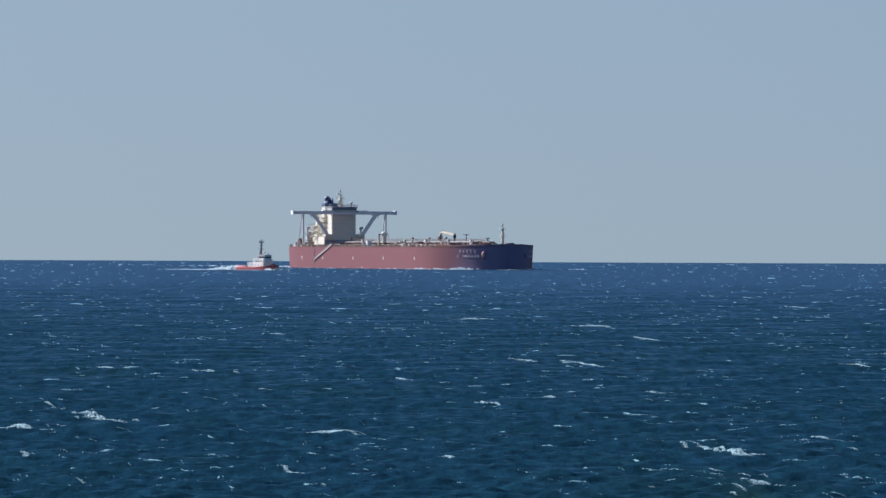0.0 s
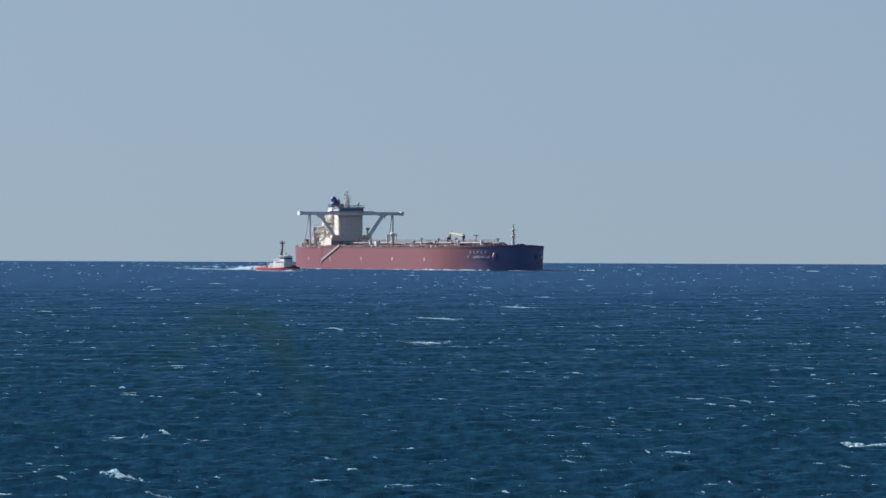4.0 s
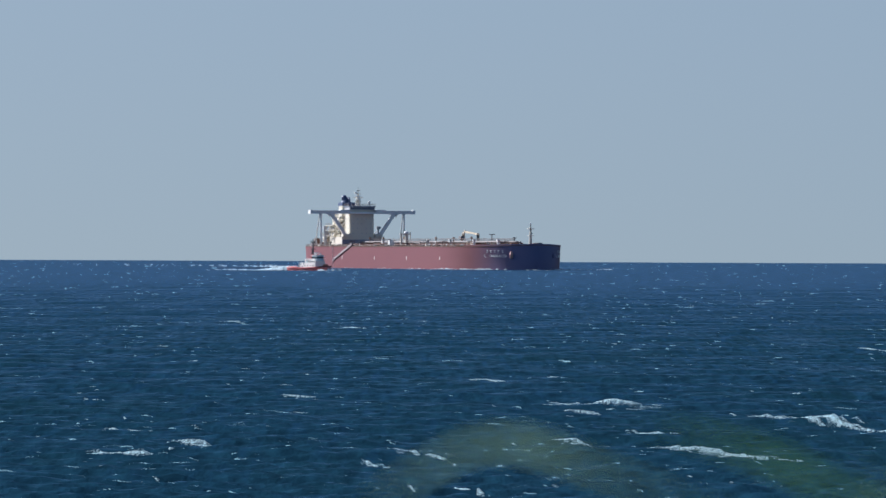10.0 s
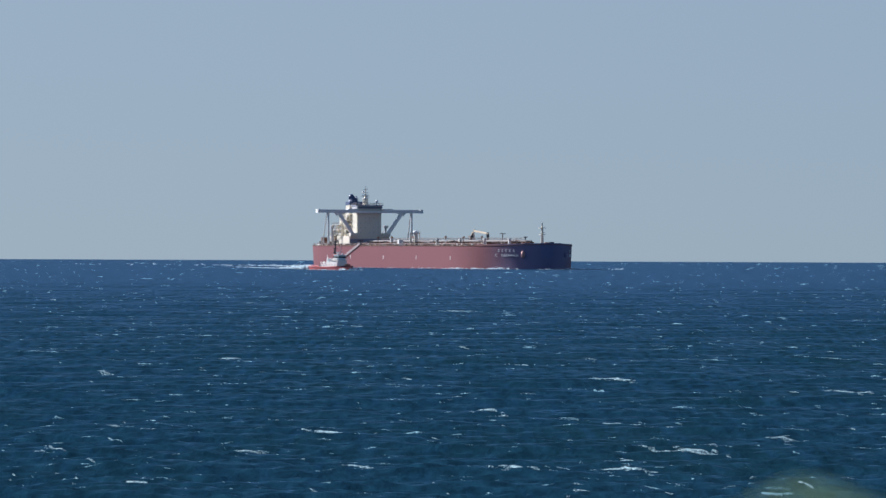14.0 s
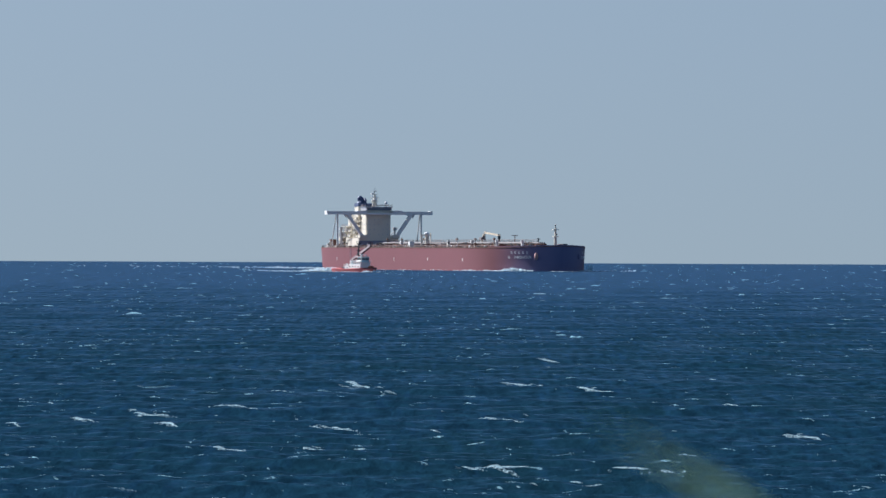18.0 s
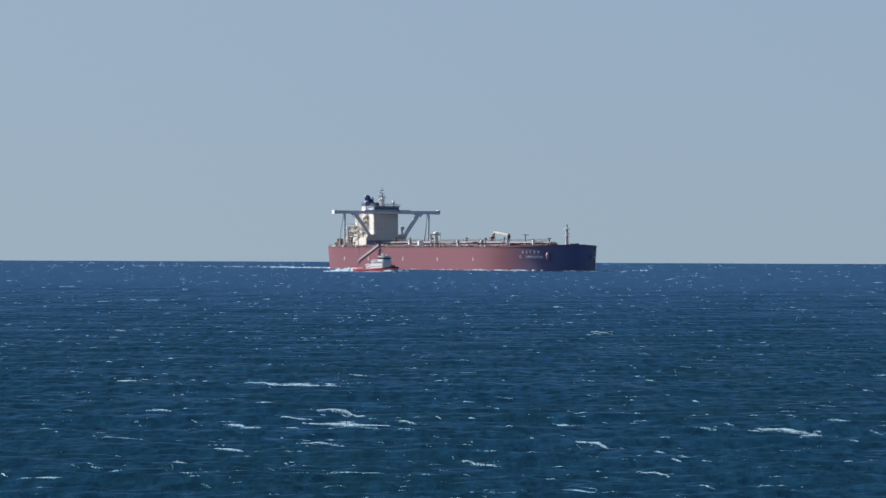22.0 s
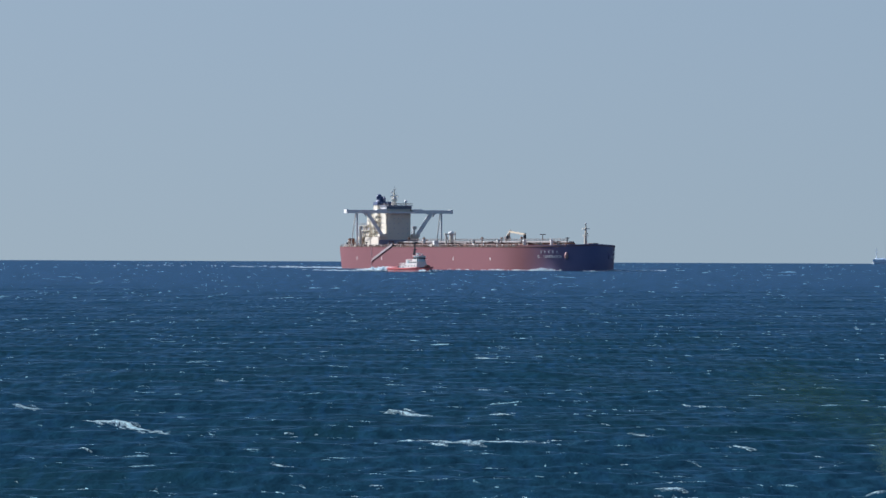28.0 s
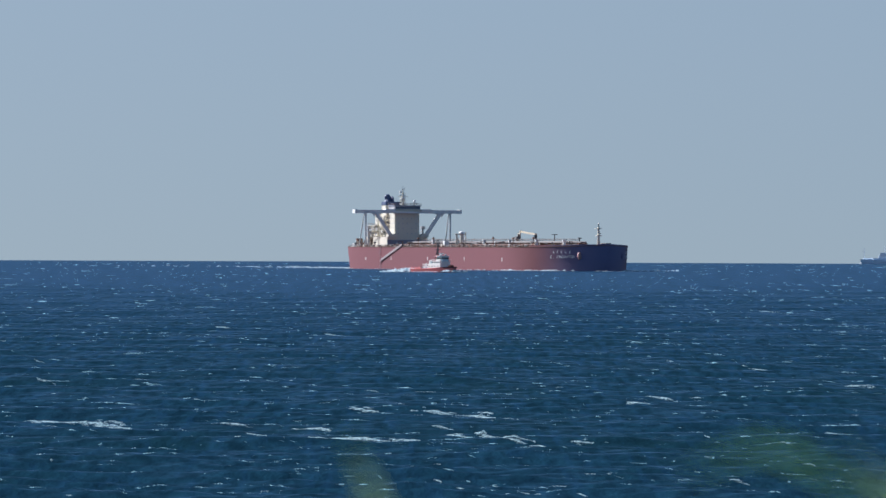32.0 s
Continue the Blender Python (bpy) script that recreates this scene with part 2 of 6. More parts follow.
def rod(p, q, r, bm=None, n=8, r2=None):
    """A round bar from p to q, tapering from r to r2."""
    bm = bm or bmesh.new()
    p, q = Vector(p), Vector(q)
    m = (q - p).to_track_quat("Z", "Y").to_matrix()
    r2 = r if r2 is None else r2
    lo, hi = [], []
    for i in range(n):
        d = m @ Vector((math.cos(2 * math.pi * i / n), math.sin(2 * math.pi * i / n), 0))
        lo.append(bm.verts.new(p + d * r))
        hi.append(bm.verts.new(q + d * r2))
    for i in range(n):
        bm.faces.new((lo[i], lo[(i + 1) % n], hi[(i + 1) % n], hi[i]))
    bm.faces.new(hi)
    bm.faces.new(lo[::-1])
    return bm


def beam(p, q, w, h, bm=None):
    """A square-edged beam from p to q, w across and h high."""
    bm = bm or bmesh.new()
    p, q = Vector(p), Vector(q)
    d = (q - p).normalized()
    side = d.cross(Vector((0, 0, 1)))
    side = (side if side.length > 1e-4 else Vector((0, 1, 0))).normalized()
    up = side.cross(d)
    rings = []
    for c in (p, q):
        rings.append([bm.verts.new(c + side * (w / 2 * a) + up * (h / 2 * b)) for a, b in ((-1, -1), (1, -1), (1, 1), (-1, 1))])
    for i in range(4):
        bm.faces.new((rings[0][i], rings[0][(i + 1) % 4], rings[1][(i + 1) % 4], rings[1][i]))
    bm.faces.new(rings[1])
    bm.faces.new(rings[0][::-1])
    return bm


def ball(c, r, bm=None, squash=1.0):
    bm = bm or bmesh.new()
    bmesh.ops.create_icosphere(bm, subdivisions=2, radius=r, matrix=Matrix.Translation(c) @ Matrix.Diagonal((1, 1, squash, 1)))
    return bm


def railing(points, height, parent, mat, name="railing", gap=3.0, r=0.05):
    """A handrail along points: posts and three rails in one mesh."""
    bm = bmesh.new()
    for p, q in zip(points, points[1:]):
        p, q = Vector(p), Vector(q)
        k = max(1, int((q - p).length / gap))
        for i in range(k + 1):
            b = p.lerp(q, i / k)
            rod(b, b + Vector((0, 0, height)), r, bm, 4)
        for f in (0.4, 0.7, 1.0):
            rod(p + Vector((0, 0, height * f)), q + Vector((0, 0, height * f)), r, bm, 4)
    return part(name, bm, mat, parent)


def mesh_object(name, verts, faces, mat, smooth=True):
    me = bpy.data.meshes.new(name)
    v, f = np.asarray(verts, float), np.asarray(faces, int)
    me.vertices.add(len(v))
    me.vertices.foreach_set("co", v.ravel())
    me.loops.add(f.size)
    me.loops.foreach_set("vertex_index", f.ravel())
    me.polygons.add(len(f))
    me.polygons.foreach_set("loop_start", np.arange(0, f.size, f.shape[1]))
    me.polygons.foreach_set("use_smooth", np.full(len(f), smooth))
    me.update(calc_edges=True)
    me.materials.append(mat)
    return new(name, me)


# ---- the sea: one sheet whose wave pattern runs shorewards ----
DRIFT = Vector((-1.7, -4.2, 0.0))
rng = np.random.default_rng(7)
WAVES = []
for lam in np.geomspace(0.9, 30.0, 54):
    spread = 1.05 if lam < 6 else 0.6
    ang = math.atan2(DRIFT.y, DRIFT.x) + rng.normal(0, spread)
    amp = 0.0125 * lam ** 0.45 * (1.4 if lam < 3.2 else 0.7 if lam < 7 else 0.6) * rng.uniform(0.6, 1.3)
    k = 2 * math.pi / lam
    WAVES.append((k * math.cos(ang), k * math.sin(ang), amp, rng.uniform(0, 6.28), lam))


def sea_height(x, y, spacing=0.0):
    """Height of the sheet at x, y; waves too short for the spacing are left out."""
    h = np.zeros_like(x)
    for kx, ky, amp, ph, lam in WAVES:
        fade = np.clip((lam / np.maximum(spacing, 1e-6) - 2.2) / 2.0, 0, 1)
        s = np.sin(kx * x + ky * y + ph)
        h = h + amp * fade * (s + 0.35 * (s * s - 0.5))
    return h


def row_gap(d):
    return 0.29 * (np.maximum(d, 180.0) / 200.0) ** 1.6


def build_sea():
    ds, d = [], 176.0
    while d < 5900:
        ds.append(d)
        d += float(row_gap(d))
    ds = np.array([-1500.0, 40.0, 110.0, 150.0] + ds + [5900.0, 6300.0])
    cols = 560
    u = np.linspace(0, 1, cols)
    left, right = -(0.085 * np.maximum(ds, 150) + 6), 0.085 * np.maximum(ds, 150) + 72
    x = left[:, None] + (right - left)[:, None] * u[None, :]
    ext = np.array([5200.0, 2400.0, 900.0, 250.0])
    x = np.concatenate([left[:, None] - ext[None, :], x, right[:, None] + ext[::-1][None, :]], 1)
    y = np.repeat(ds[:, None], x.shape[1], 1)
    gap = np.maximum(np.gradient(ds)[:, None] * 1.0, (right - left)[:, None] / cols * 1.3)
    gap = np.repeat(gap, x.shape[1], 1)
    gap[:, :4] = gap[:, -4:] = 400.0
    gap[:4] = 400.0
    z = sea_height(x, y, gap)
    nr, nc = x.shape
    v = np.stack([x, y, z], -1).reshape(-1, 3)
    i = np.arange(nr * nc).reshape(nr, nc)
    f = np.stack([i[:-1, :-1], i[:-1, 1:], i[1:, 1:], i[1:, :-1]], -1).reshape(-1, 4)
    me = bpy.data.meshes.new("water")
    me.vertices.add(len(v))
    me.vertices.foreach_set("co", v.ravel())
    me.loops.add(f.size)
    me.loops.foreach_set("vertex_index", f.ravel())
    me.polygons.add(len(f))
    me.polygons.foreach_set("loop_start", np.arange(0, f.size, 4))
    me.polygons.foreach_set("use_smooth", np.ones(len(f), bool))
    me.update(calc_edges=True)
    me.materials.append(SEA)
    return tagged(new("water", me), "choppy dark blue open sea flecked with whitecaps", "sea", kind="structure")


water = build_sea()


# ---- foam: low ridges of froth ----
def froth(name, px, py, pz, wide, high, deep, turn, cover, seed=1, cols=7, sea=False, mat=None):
    """One mesh of froth ridges at the given places: width along the crest, height, depth, turn of the crest, and density.
    With sea, each ridge follows the sheet's own waves."""
    r = np.random.default_rng(seed)
    n = len(px)
    wide, high, deep, turn, cover, pz = (np.broadcast_to(np.asarray(a, float), (n,))[:, None] for a in (wide, high, deep, turn, cover, pz))
    px, py = np.asarray(px, float)[:, None], np.asarray(py, float)[:, None]
    u = np.linspace(-0.5, 0.5, cols)[None, :]
    env = np.sqrt(np.clip(1 - (2 * u) ** 2, 0.0, 1.0)) * r.uniform(0.3, 1.0, (n, cols))
    bend = r.normal(0, 0.10, (n, 1)) * wide * (u * u * 4) + r.normal(0, 0.05, (n, cols)) * deep
    c, s = np.cos(turn), np.sin(turn)
    verts, covers = [], []
    for v, lift, cv in ((-1.0, 0.0, 0.30), (0.0, 1.0, 1.0), (1.4, 0.0, 0.2)):
        vv = bend + v * deep * (0.25 + 0.75 * env)
        x, y = px + u * wide * c - vv * s, py + u * wide * s + vv * c
        z = pz + lift * high * env - 0.04 * (lift == 0)
        if sea:
            z = z + sea_height(x, y, row_gap(y))
        verts.append(np.stack([x, y, z], -1))
        covers.append(cover * cv * (0.35 + 0.65 * env))
    v = np.stack(verts, 1).reshape(-1, 3)
    cov = np.stack(covers, 1).reshape(-1)
    base = (np.arange(n) * 3 * cols)[:, None, None]
    i = (np.arange(2)[:, None] * cols + np.arange(cols - 1)[None, :])[None]
    i = (base + i).reshape(-1)
    f = np.stack([i, i + 1, i + 1 + cols, i + cols], -1)
    me = bpy.data.meshes.new(name)
    me.vertices.add(len(v))
    me.vertices.foreach_set("co", v.ravel())
    me.loops.add(f.size)
    me.loops.foreach_set("vertex_index", f.ravel())
    me.polygons.add(len(f))
    me.polygons.foreach_set("loop_start", np.arange(0, f.size, 4))
    me.polygons.foreach_set("use_smooth", np.ones(len(f), bool))
    me.update(calc_edges=True)
    me.attributes.new("cover", "FLOAT", "POINT").data.foreach_set("value", cov.astype(np.float32))
    me.materials.append(mat or FOAM)
    return new(name, me)


# ---- the laden crude-oil tanker: x to its bow, y to port, z up from the waterline ----
DECK_Z = 11.6


def deck_half(a):
    """Half breadth of the deck at a metres forward of midships."""
    bow, aft = 165 - a, a + 165
    h = 30.0
    if bow < 75:
        h *= max(0.0, 1 - (1 - bow / 75) ** 2.2) ** 0.74
    if aft < 60:
        h = min(h, 16.5 + 13.5 * (1 - (1 - aft / 60) ** 2.1))
    return h


def water_half(a, z):
    """Half breadth at height z: the bow flares and the stern tucks in below the deck."""
    f = max(0.0, (DECK_Z - z) / DECK_Z)
    bow, aft = 165 - a, a + 165
    h = deck_half(a)
    h -= 0.10 * h * f * max(0.0, 1 - bow / 45) ** 1.0
    h -= 0.22 * h * f ** 1.8 * max(0.0, 1 - aft / 32) ** 1.5
    return h


def sheer(a):
    return DECK_Z + 0.9 * max(0.0, (a - 105) / 60) ** 2


def build_tanker():
    ship = tagged(new("oil_tanker"), "laden red-hulled crude oil tanker with cream superstructure under way", "ship")
    # shell
    st = [-165, -163, -158, -150, -140, -125, -105] + list(range(-85, 90, 20)) + [90, 97, 104, 111, 118, 125, 131, 137, 142, 147, 151, 155, 158, 160.5, 162.5, 164, 164.8, 165]
    zs = [-3.0, 0.0, 2.0, 5.0, 8.0, 10.2, None]
    bm = bmesh.new()
    grid = []
    for side in (-1, 1):
        rows = []
        for a in st:
            col = []
            for z in zs:
                zz = sheer(a) if z is None else z
                rake = (max(0.0, (a - 150) / 15) ** 2) * (-1.6 * (DECK_Z - zz) / DECK_Z) + (max(0.0, (-150 - a) / 15) ** 2) * (2.2 * max(0.0, (DECK_Z - zz) / DECK_Z) ** 2.2)
                col.append(bm.verts.new((a + rake, side * max(0.05, water_half(a, min(zz, DECK_Z))), zz)))
            rows.append(col)
        grid.append(rows)
        for r0, r1 in zip(rows, rows[1:]):
            for j in range(len(zs) - 1):
                f = (r0[j], r1[j], r1[j + 1], r0[j + 1])
                bm.faces.new(f if side < 0 else f[::-1])
    for j in range(len(zs) - 1):
        bm.faces.new((grid[1][0][j], grid[0][0][j], grid[0][0][j + 1], grid[1][0][j + 1]))
        bm.faces.new((grid[0][-1][j], grid[1][-1][j], grid[1][-1][j + 1], grid[0][-1][j + 1]))
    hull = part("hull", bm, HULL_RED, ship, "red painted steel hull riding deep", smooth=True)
    # deck plating
    bm = bmesh.new()
    lo = [[bm.verts.new((a, s * max(0.0, deck_half(a) - 0.25), sheer(a) - 0.35)) for a in st] for s in (-1, 1)]
    for i in range(len(st) - 1):
        bm.faces.new((lo[0][i], lo[0][i + 1], lo[1][i + 1], lo[1][i]))
    part("main_deck", bm, DECK_RED, ship)
    # sheer strake lip along the deck edge
    for s in (-1, 1):
        bm = bmesh.new()
        for a, b in zip(st, st[1:]):
            beam((a, s * deck_half(a), sheer(a)), (b, s * deck_half(b), sheer(b)), 0.35, 0.3, bm)
        part("gunwale", bm, RUST, hull)
    # rails along both sides
    for s in (-1, 1):
        pts = [(a, s * (deck_half(a) - 0.5), sheer(a)) for a in (-160, -145, -125, -105, -60, 0, 60, 90, 110, 125)]
        railing(pts, 1.2, ship, RAIL, "deck_railing", 3.2, 0.06)
    # bow bulwark, one bent plate to each side
    fore = [a for a in st if a >= 125]
    for s in (-1, 1):
        bm = bmesh.new()
        rings = []
        for a in fore:
            y, z = deck_half(a), sheer(a)
            rings.append([bm.verts.new((a, s * max(0.02, y + dy), z + dz)) for dy, dz in ((-0.14, -0.1), (0.12, -0.1), (0.12, 0.7), (-0.14, 0.7))])
        for p, q in zip(rings, rings[1:]):
            for k in range(4):
                bm.faces.new((p[k], q[k], q[(k + 1) % 4], p[(k + 1) % 4]))
        bm.faces.new(rings[0])
        bm.faces.new(rings[-1][::-1])
        bmesh.ops.recalc_face_normals(bm, faces=bm.faces)
        part("bow_bulwark", bm, HULL_RED, hull)
    # anchor bolsters with anchors
    for s in (-1, 1):
        a = 155.0
        y = s * (water_half(a, 7.2) + 0.1)
        bm = ball((0, 0, 0), 1.0, squash=1.0)
        bmesh.ops.transform(bm, matrix=Matrix.Translation((a, y, 7.4)) @ Matrix.Rotation(s * radians(-42), 4, "Z") @ Matrix.Diagonal((1.0, 1.25, 1.95, 1) if s < 0 else (0.8, 0.7, 1.5, 1)), verts=bm.verts)
        bol = part("anchor_bolster", bm, HULL_SUNLIT if s < 0 else HULL_RED, hull, "rounded anchor bolster on the bow", smooth=True)
    # load marks: short white uprights
    for a in (-101, -62, -7, 46, 98.5):
        for s in (-1, 1):
            y = s * (water_half(a, 5.5) + 0.03)
            bm = box(a - 0.35, a + 0.35, y - 0.03, y + 0.03, 4.7, 6.5)
            part("tug_push_mark", bm, WHITE, hull, "short white upright mark on the hull")
    # name at the bow, starboard and port
    def hull_frame(a, s, z):
        e = 0.5
        p = Vector((a, s * water_half(a, z), z))
        fwd = (Vector((a + e, s * water_half(a + e, z), z)) - Vector((a - e, s * water_half(a - e, z), z))).normalized()
        up = (Vector((a, s * water_half(a, z + 0.5), z + 0.5)) - Vector((a, s * water_half(a, z - 0.5), z - 0.5))).normalized()
        out = fwd.cross(up).normalized() * (1 if s < 0 else -1)
        return p, fwd, up, out
    word = "C. INNOVATOR"
    for s in (-1, 1):
        for i, ch in enumerate(word):
            if ch in " ":
                continue
            a = 140.0 + i * 1.12 if s < 0 else 150 - i * 1.12
            p, fwd, up, out = hull_frame(a, s, 6.3)
            cu = bpy.data.curves.new("letter", "FONT")
            cu.body, cu.size, cu.extrude, cu.align_x = ch, 1.95, 0.02, "CENTER"
            tmp = bpy.data.objects.new("letter_tmp", cu)
            me = bpy.data.meshes.new_from_object(tmp)
            bpy.data.objects.remove(tmp)
            right = fwd if s < 0 else -fwd
            m = Matrix((right, up, out)).transposed().to_4x4()
            m.translation = p + out * 0.16
            me.transform(m)
            me.materials.clear()
            me.materials.append(BUFF)
            ob = new("name_letter", me)
            ob.parent = hull
        for i in range(5):
            a = 141.8 + i * 2.2 if s < 0 else 148 - i * 2.2
            p, fwd, up, out = hull_frame(a, s, 9.3)
            bm = bmesh.new()
            for du, dv, w, h in ((0, 0.45, 1.0, 0.24), (0, -0.45, 1.0, 0.24), (-0.3, 0, 0.24, 1.0)):
                c = p + out * 0.1 + fwd * du + up * dv
                vs = [bm.verts.new(c + fwd * (x * w / 2) + up * (z * h / 2) + out * o) for o in (0, 0.05) for x, z in ((-1, -1), (1, -1), (1, 1), (-1, 1))]
                for q in ((4, 5, 6, 7), (0, 1, 5, 4), (1, 2, 6, 5), (2, 3, 7, 6), (3, 0, 4, 7)):
                    bm.faces.new([vs[k] for k in q])
            bmesh.ops.recalc_face_normals(bm, faces=bm.faces)
            part("name_bar", bm, BUFF, hull)
    z0 = DECK_Z - 0.3
    # accommodation block
    A1 = -119.4
    house = part("accommodation_block", box(A1 - 13, A1, -7, 7, z0, 31.9, bev=0.5), CREAM, ship, "cream accommodation block with rows of windows")
    lower = part("lower_house", box(A1 - 22, A1 + 0.6, -11.5, 11.5, z0, 17.0, bev=0.6), CREAM, ship)
    # dark sheet added for the shade under the bridge wings
    part("deckhouse_front_shade", box(A1 + 0.6, A1 + 0.75, -11.4, 11.4, z0, 15.4), DECK_GREY, ship, "dark grey sheet painted as shade low on the deckhouse front")
    part("wheelhouse", box(A1 - 9, A1 + 0.8, -7.4, 7.4, 31.9, 33.5, bev=0.6), STEEL, ship)
    part("compass_deck", box(A1 - 9.6, A1 + 1.3, -7.9, 7.9, 33.5, 33.9, bev=0.6), DECK_GREY, ship)
    railing([(A1 + 1, -7.6, 33.9), (A1 + 1, 7.6, 33.9), (A1 - 9, 7.6, 33.9), (A1 - 9, -7.6, 33.9), (A1 + 1, -7.6, 33.9)], 1.1, ship, RAIL, "compass_deck_railing", 2.4, 0.035)
    # wheelhouse windows and cabin windows
    for i in range(11):
        y = -6.4 + i * 1.28
        part("wheelhouse_window", box(A1 + 0.78, A1 + 0.86, y - 0.56, y + 0.56, 32.0, 33.2, bev=0.0), BRIDGE_GLASS, house)
    for lev in range(5):
        z = 18.6 + lev * 2.65
        for i in range(5):
            y = -5.0 + i * 2.5
            if (lev * 7 + i * 5) % 4 == 1:
                continue
            w = part("cabin_window", box(A1 - 0.02, A1 + 0.06, y - 0.25, y + 0.25, z, z + 0.6), PORT_GLASS, house)
        for i in range(4):
            x = A1 - 2.0 - i * 2.8
            for s in (-1, 1):
                part("cabin_window", box(x - 0.3, x + 0.3, s * 6.98, s * 7.06, z, z + 0.85), PORT_GLASS, house)
    # side galleries of each deck, open to the wind
    for lev in range(5):
        z = 17.4 + lev * 2.7
        for s in (-1, 1):
            g = part("side_gallery", box(A1 - 21, A1 - 9.5, s * 6.6, s * 8.6, z, z + 0.25, bev=0.2), CREAM, house)
            railing([(A1 - 21, s * 8.5, z + 0.2), (A1 - 9.6, s * 8.5, z + 0.2)], 1.1, g, CREAM, "gallery_railing", 1.9, 0.06)
        part("aft_gallery", box(A1 - 20.5, A1 - 12.8, -6.4, 6.4, z, z + 0.25, bev=0.2), CREAM, house)
    part("stair_tower", box(A1 - 16.5, A1 - 12.8, -4.5, 4.5, 17, 29.5, bev=0.5), CREAM, house)
    # bridge wings on posts and struts
    wing = part("bridge_wing", box(A1 - 2.3, A1 + 2.3, -30, 30, 29.6, 30.6, bev=0.3), BUFF, ship, "long flying bridge wing spanning the beam")
    for s in (-1, 1):
        part("wing_parapet", box(A1 + 2.05, A1 + 2.35, s * 7.4, s * 29.9, 30.6, 31.35), BUFF, wing)
        part("wing_parapet", box(A1 - 2.35, A1 - 2.05, s * 7.4, s * 29.9, 30.6, 31.35), BUFF, wing)
        part("wing_end", box(A1 - 2.5, A1 + 2.5, s * 29.0, s * 30.3, 29.5, 31.6, bev=0.3), WHITE, wing, "white box at the wing's end")
        part("wing_strut", beam((A1 + 1.4, s * 18.2, 29.7), (A1 + 1.4, s * 9.8, 17.5), 1.7, 1.7), WHITE, wing, "broad slanting strut")
        part("wing_post", rod((A1 + 1.3, s * 24, z0), (A1 + 1.3, s * 24, 29.6), 0.5, n=10), WHITE, wing)
        part("wing_stay", rod((A1 - 1.0, s * 24, 29.4), (A1 - 8, s * 24.5, z0), 0.3), WHITE, wing)
        part("wing_post_base", box(A1 + 0.1, A1 + 2.5, s * 24 - 1.2, s * 24 + 1.2, z0, z0 + 1.6, bev=0.3), CREAM, wing)
        # curved brackets where the struts meet the wing and the house
        for inner, reach, rise in ((1, 3.6, 2.6), (-1, 2.2, 2.0)):
            foot = s * (18.2 + (-0.4 if inner > 0 else 1.0))
            bm = bmesh.new()
            arc = [(0, 0), (-inner * s * reach, 0)] + [(-inner * s * reach * (1 - math.sin(q * math.pi / 10)), -rise * (1 - math.cos(q * math.pi / 10))) for q in range(1, 6)]
            rings = [[bm.verts.new((A1 + dx, foot + a, 29.62 + b)) for a, b in arc] for dx in (0.7, 2.1)]
            n = len(arc)
            for q in range(n):
                bm.faces.new((rings[0][q], rings[0][(q + 1) % n], rings[1][(q + 1) % n], rings[1][q]))
            bm.faces.new(rings[0][::-1])
            bm.faces.new(rings[1])
            bmesh.ops.recalc_face_normals(bm, faces=bm.faces)
            part("wing_bracket", bm, WHITE, wing)
        part("strut_foot", box(A1 - 1.0, A1 + 2.4, s * 7.0, s * 11.6, 17.0, 18.6, bev=0.3, taper=0.1), CREAM, wing)
        part("wing_root", box(A1 - 2.0, A1 + 2.36, s * 7.4, s * 13.0, 31.35, 31.8, bev=0.2), BUFF, wing)
    # engine casing, funnel
    part("engine_casing", box(A1 - 31.5, A1 - 21.5, -5.0, 5.0, z0, 24.0, bev=0.6), CREAM, ship)
    fun = part("funnel", box(A1 - 31, A1 - 22, -3.9, 3.9, 24.0, 34.2, bev=1.2, taper=0.04), CREAM, ship, "cream funnel with navy top and dark pipes")
    part("funnel_top", box(A1 - 31.2, A1 - 21.8, -4.0, 4.0, 34.2, 36.0, bev=1.2, taper=0.05), NAVY, fun, "navy blue funnel top")
    part("funnel_cowl", box(A1 - 31, A1 - 26, -2.6, 2.6, 36.0, 37.0, bev=1.0, taper=0.25), NAVY, fun)
    part("exhaust_stem", rod((A1 - 27.5, -0.2, 36.0), (A1 - 28.5, -0.9, 38.4), 1.5, n=12, r2=1.1), NAVY, fun)
    part("exhaust_cowl", ball((A1 - 28.8, -0.9, 38.6), 1.6), NAVY, fun, smooth=True)
    part("funnel_side_duct", box(A1 - 29.5, A1 - 25.5, 3.7, 7.4, 34.3, 35.9, bev=0.4), NAVY, fun)
    for dx, dy in ((-30.2, -1.2), (-27.2, 0.6), (-25.2, 1.0)):
        bm = rod((A1 + dx, dy, 36.0), (A1 + dx, dy, 37.9), 0.6)
        rod((A1 + dx, dy, 37.7), (A1 + dx - 1.2, dy, 38.5), 0.6, bm)
        part("exhaust_pipe", bm, NAVY, fun)
    part("casing_terrace", box(A1 - 31.4, A1 - 20.5, -7.0, -5.0, z0, 27.4, bev=0.5), CREAM, ship)
    railing([(A1 - 31, -6.8, 27.4), (A1 - 20.8, -6.8, 27.4)], 1.1, ship, CREAM, "terrace_railing", 1.8, 0.06)
    for lev in range(4):
        part("casing_door", box(A1 - 24.2 + lev * 0.2, A1 - 23.2 + lev * 0.2, -7.06, -6.98, 17.6 + lev * 2.6, 19.4 + lev * 2.6), PORT_GLASS, ship)
        part("casing_louvre", box(A1 - 29.6, A1 - 27.6, -7.06, -6.98, 18.0 + lev * 2.4, 19.2 + lev * 2.4), PIPE_GREY, ship)
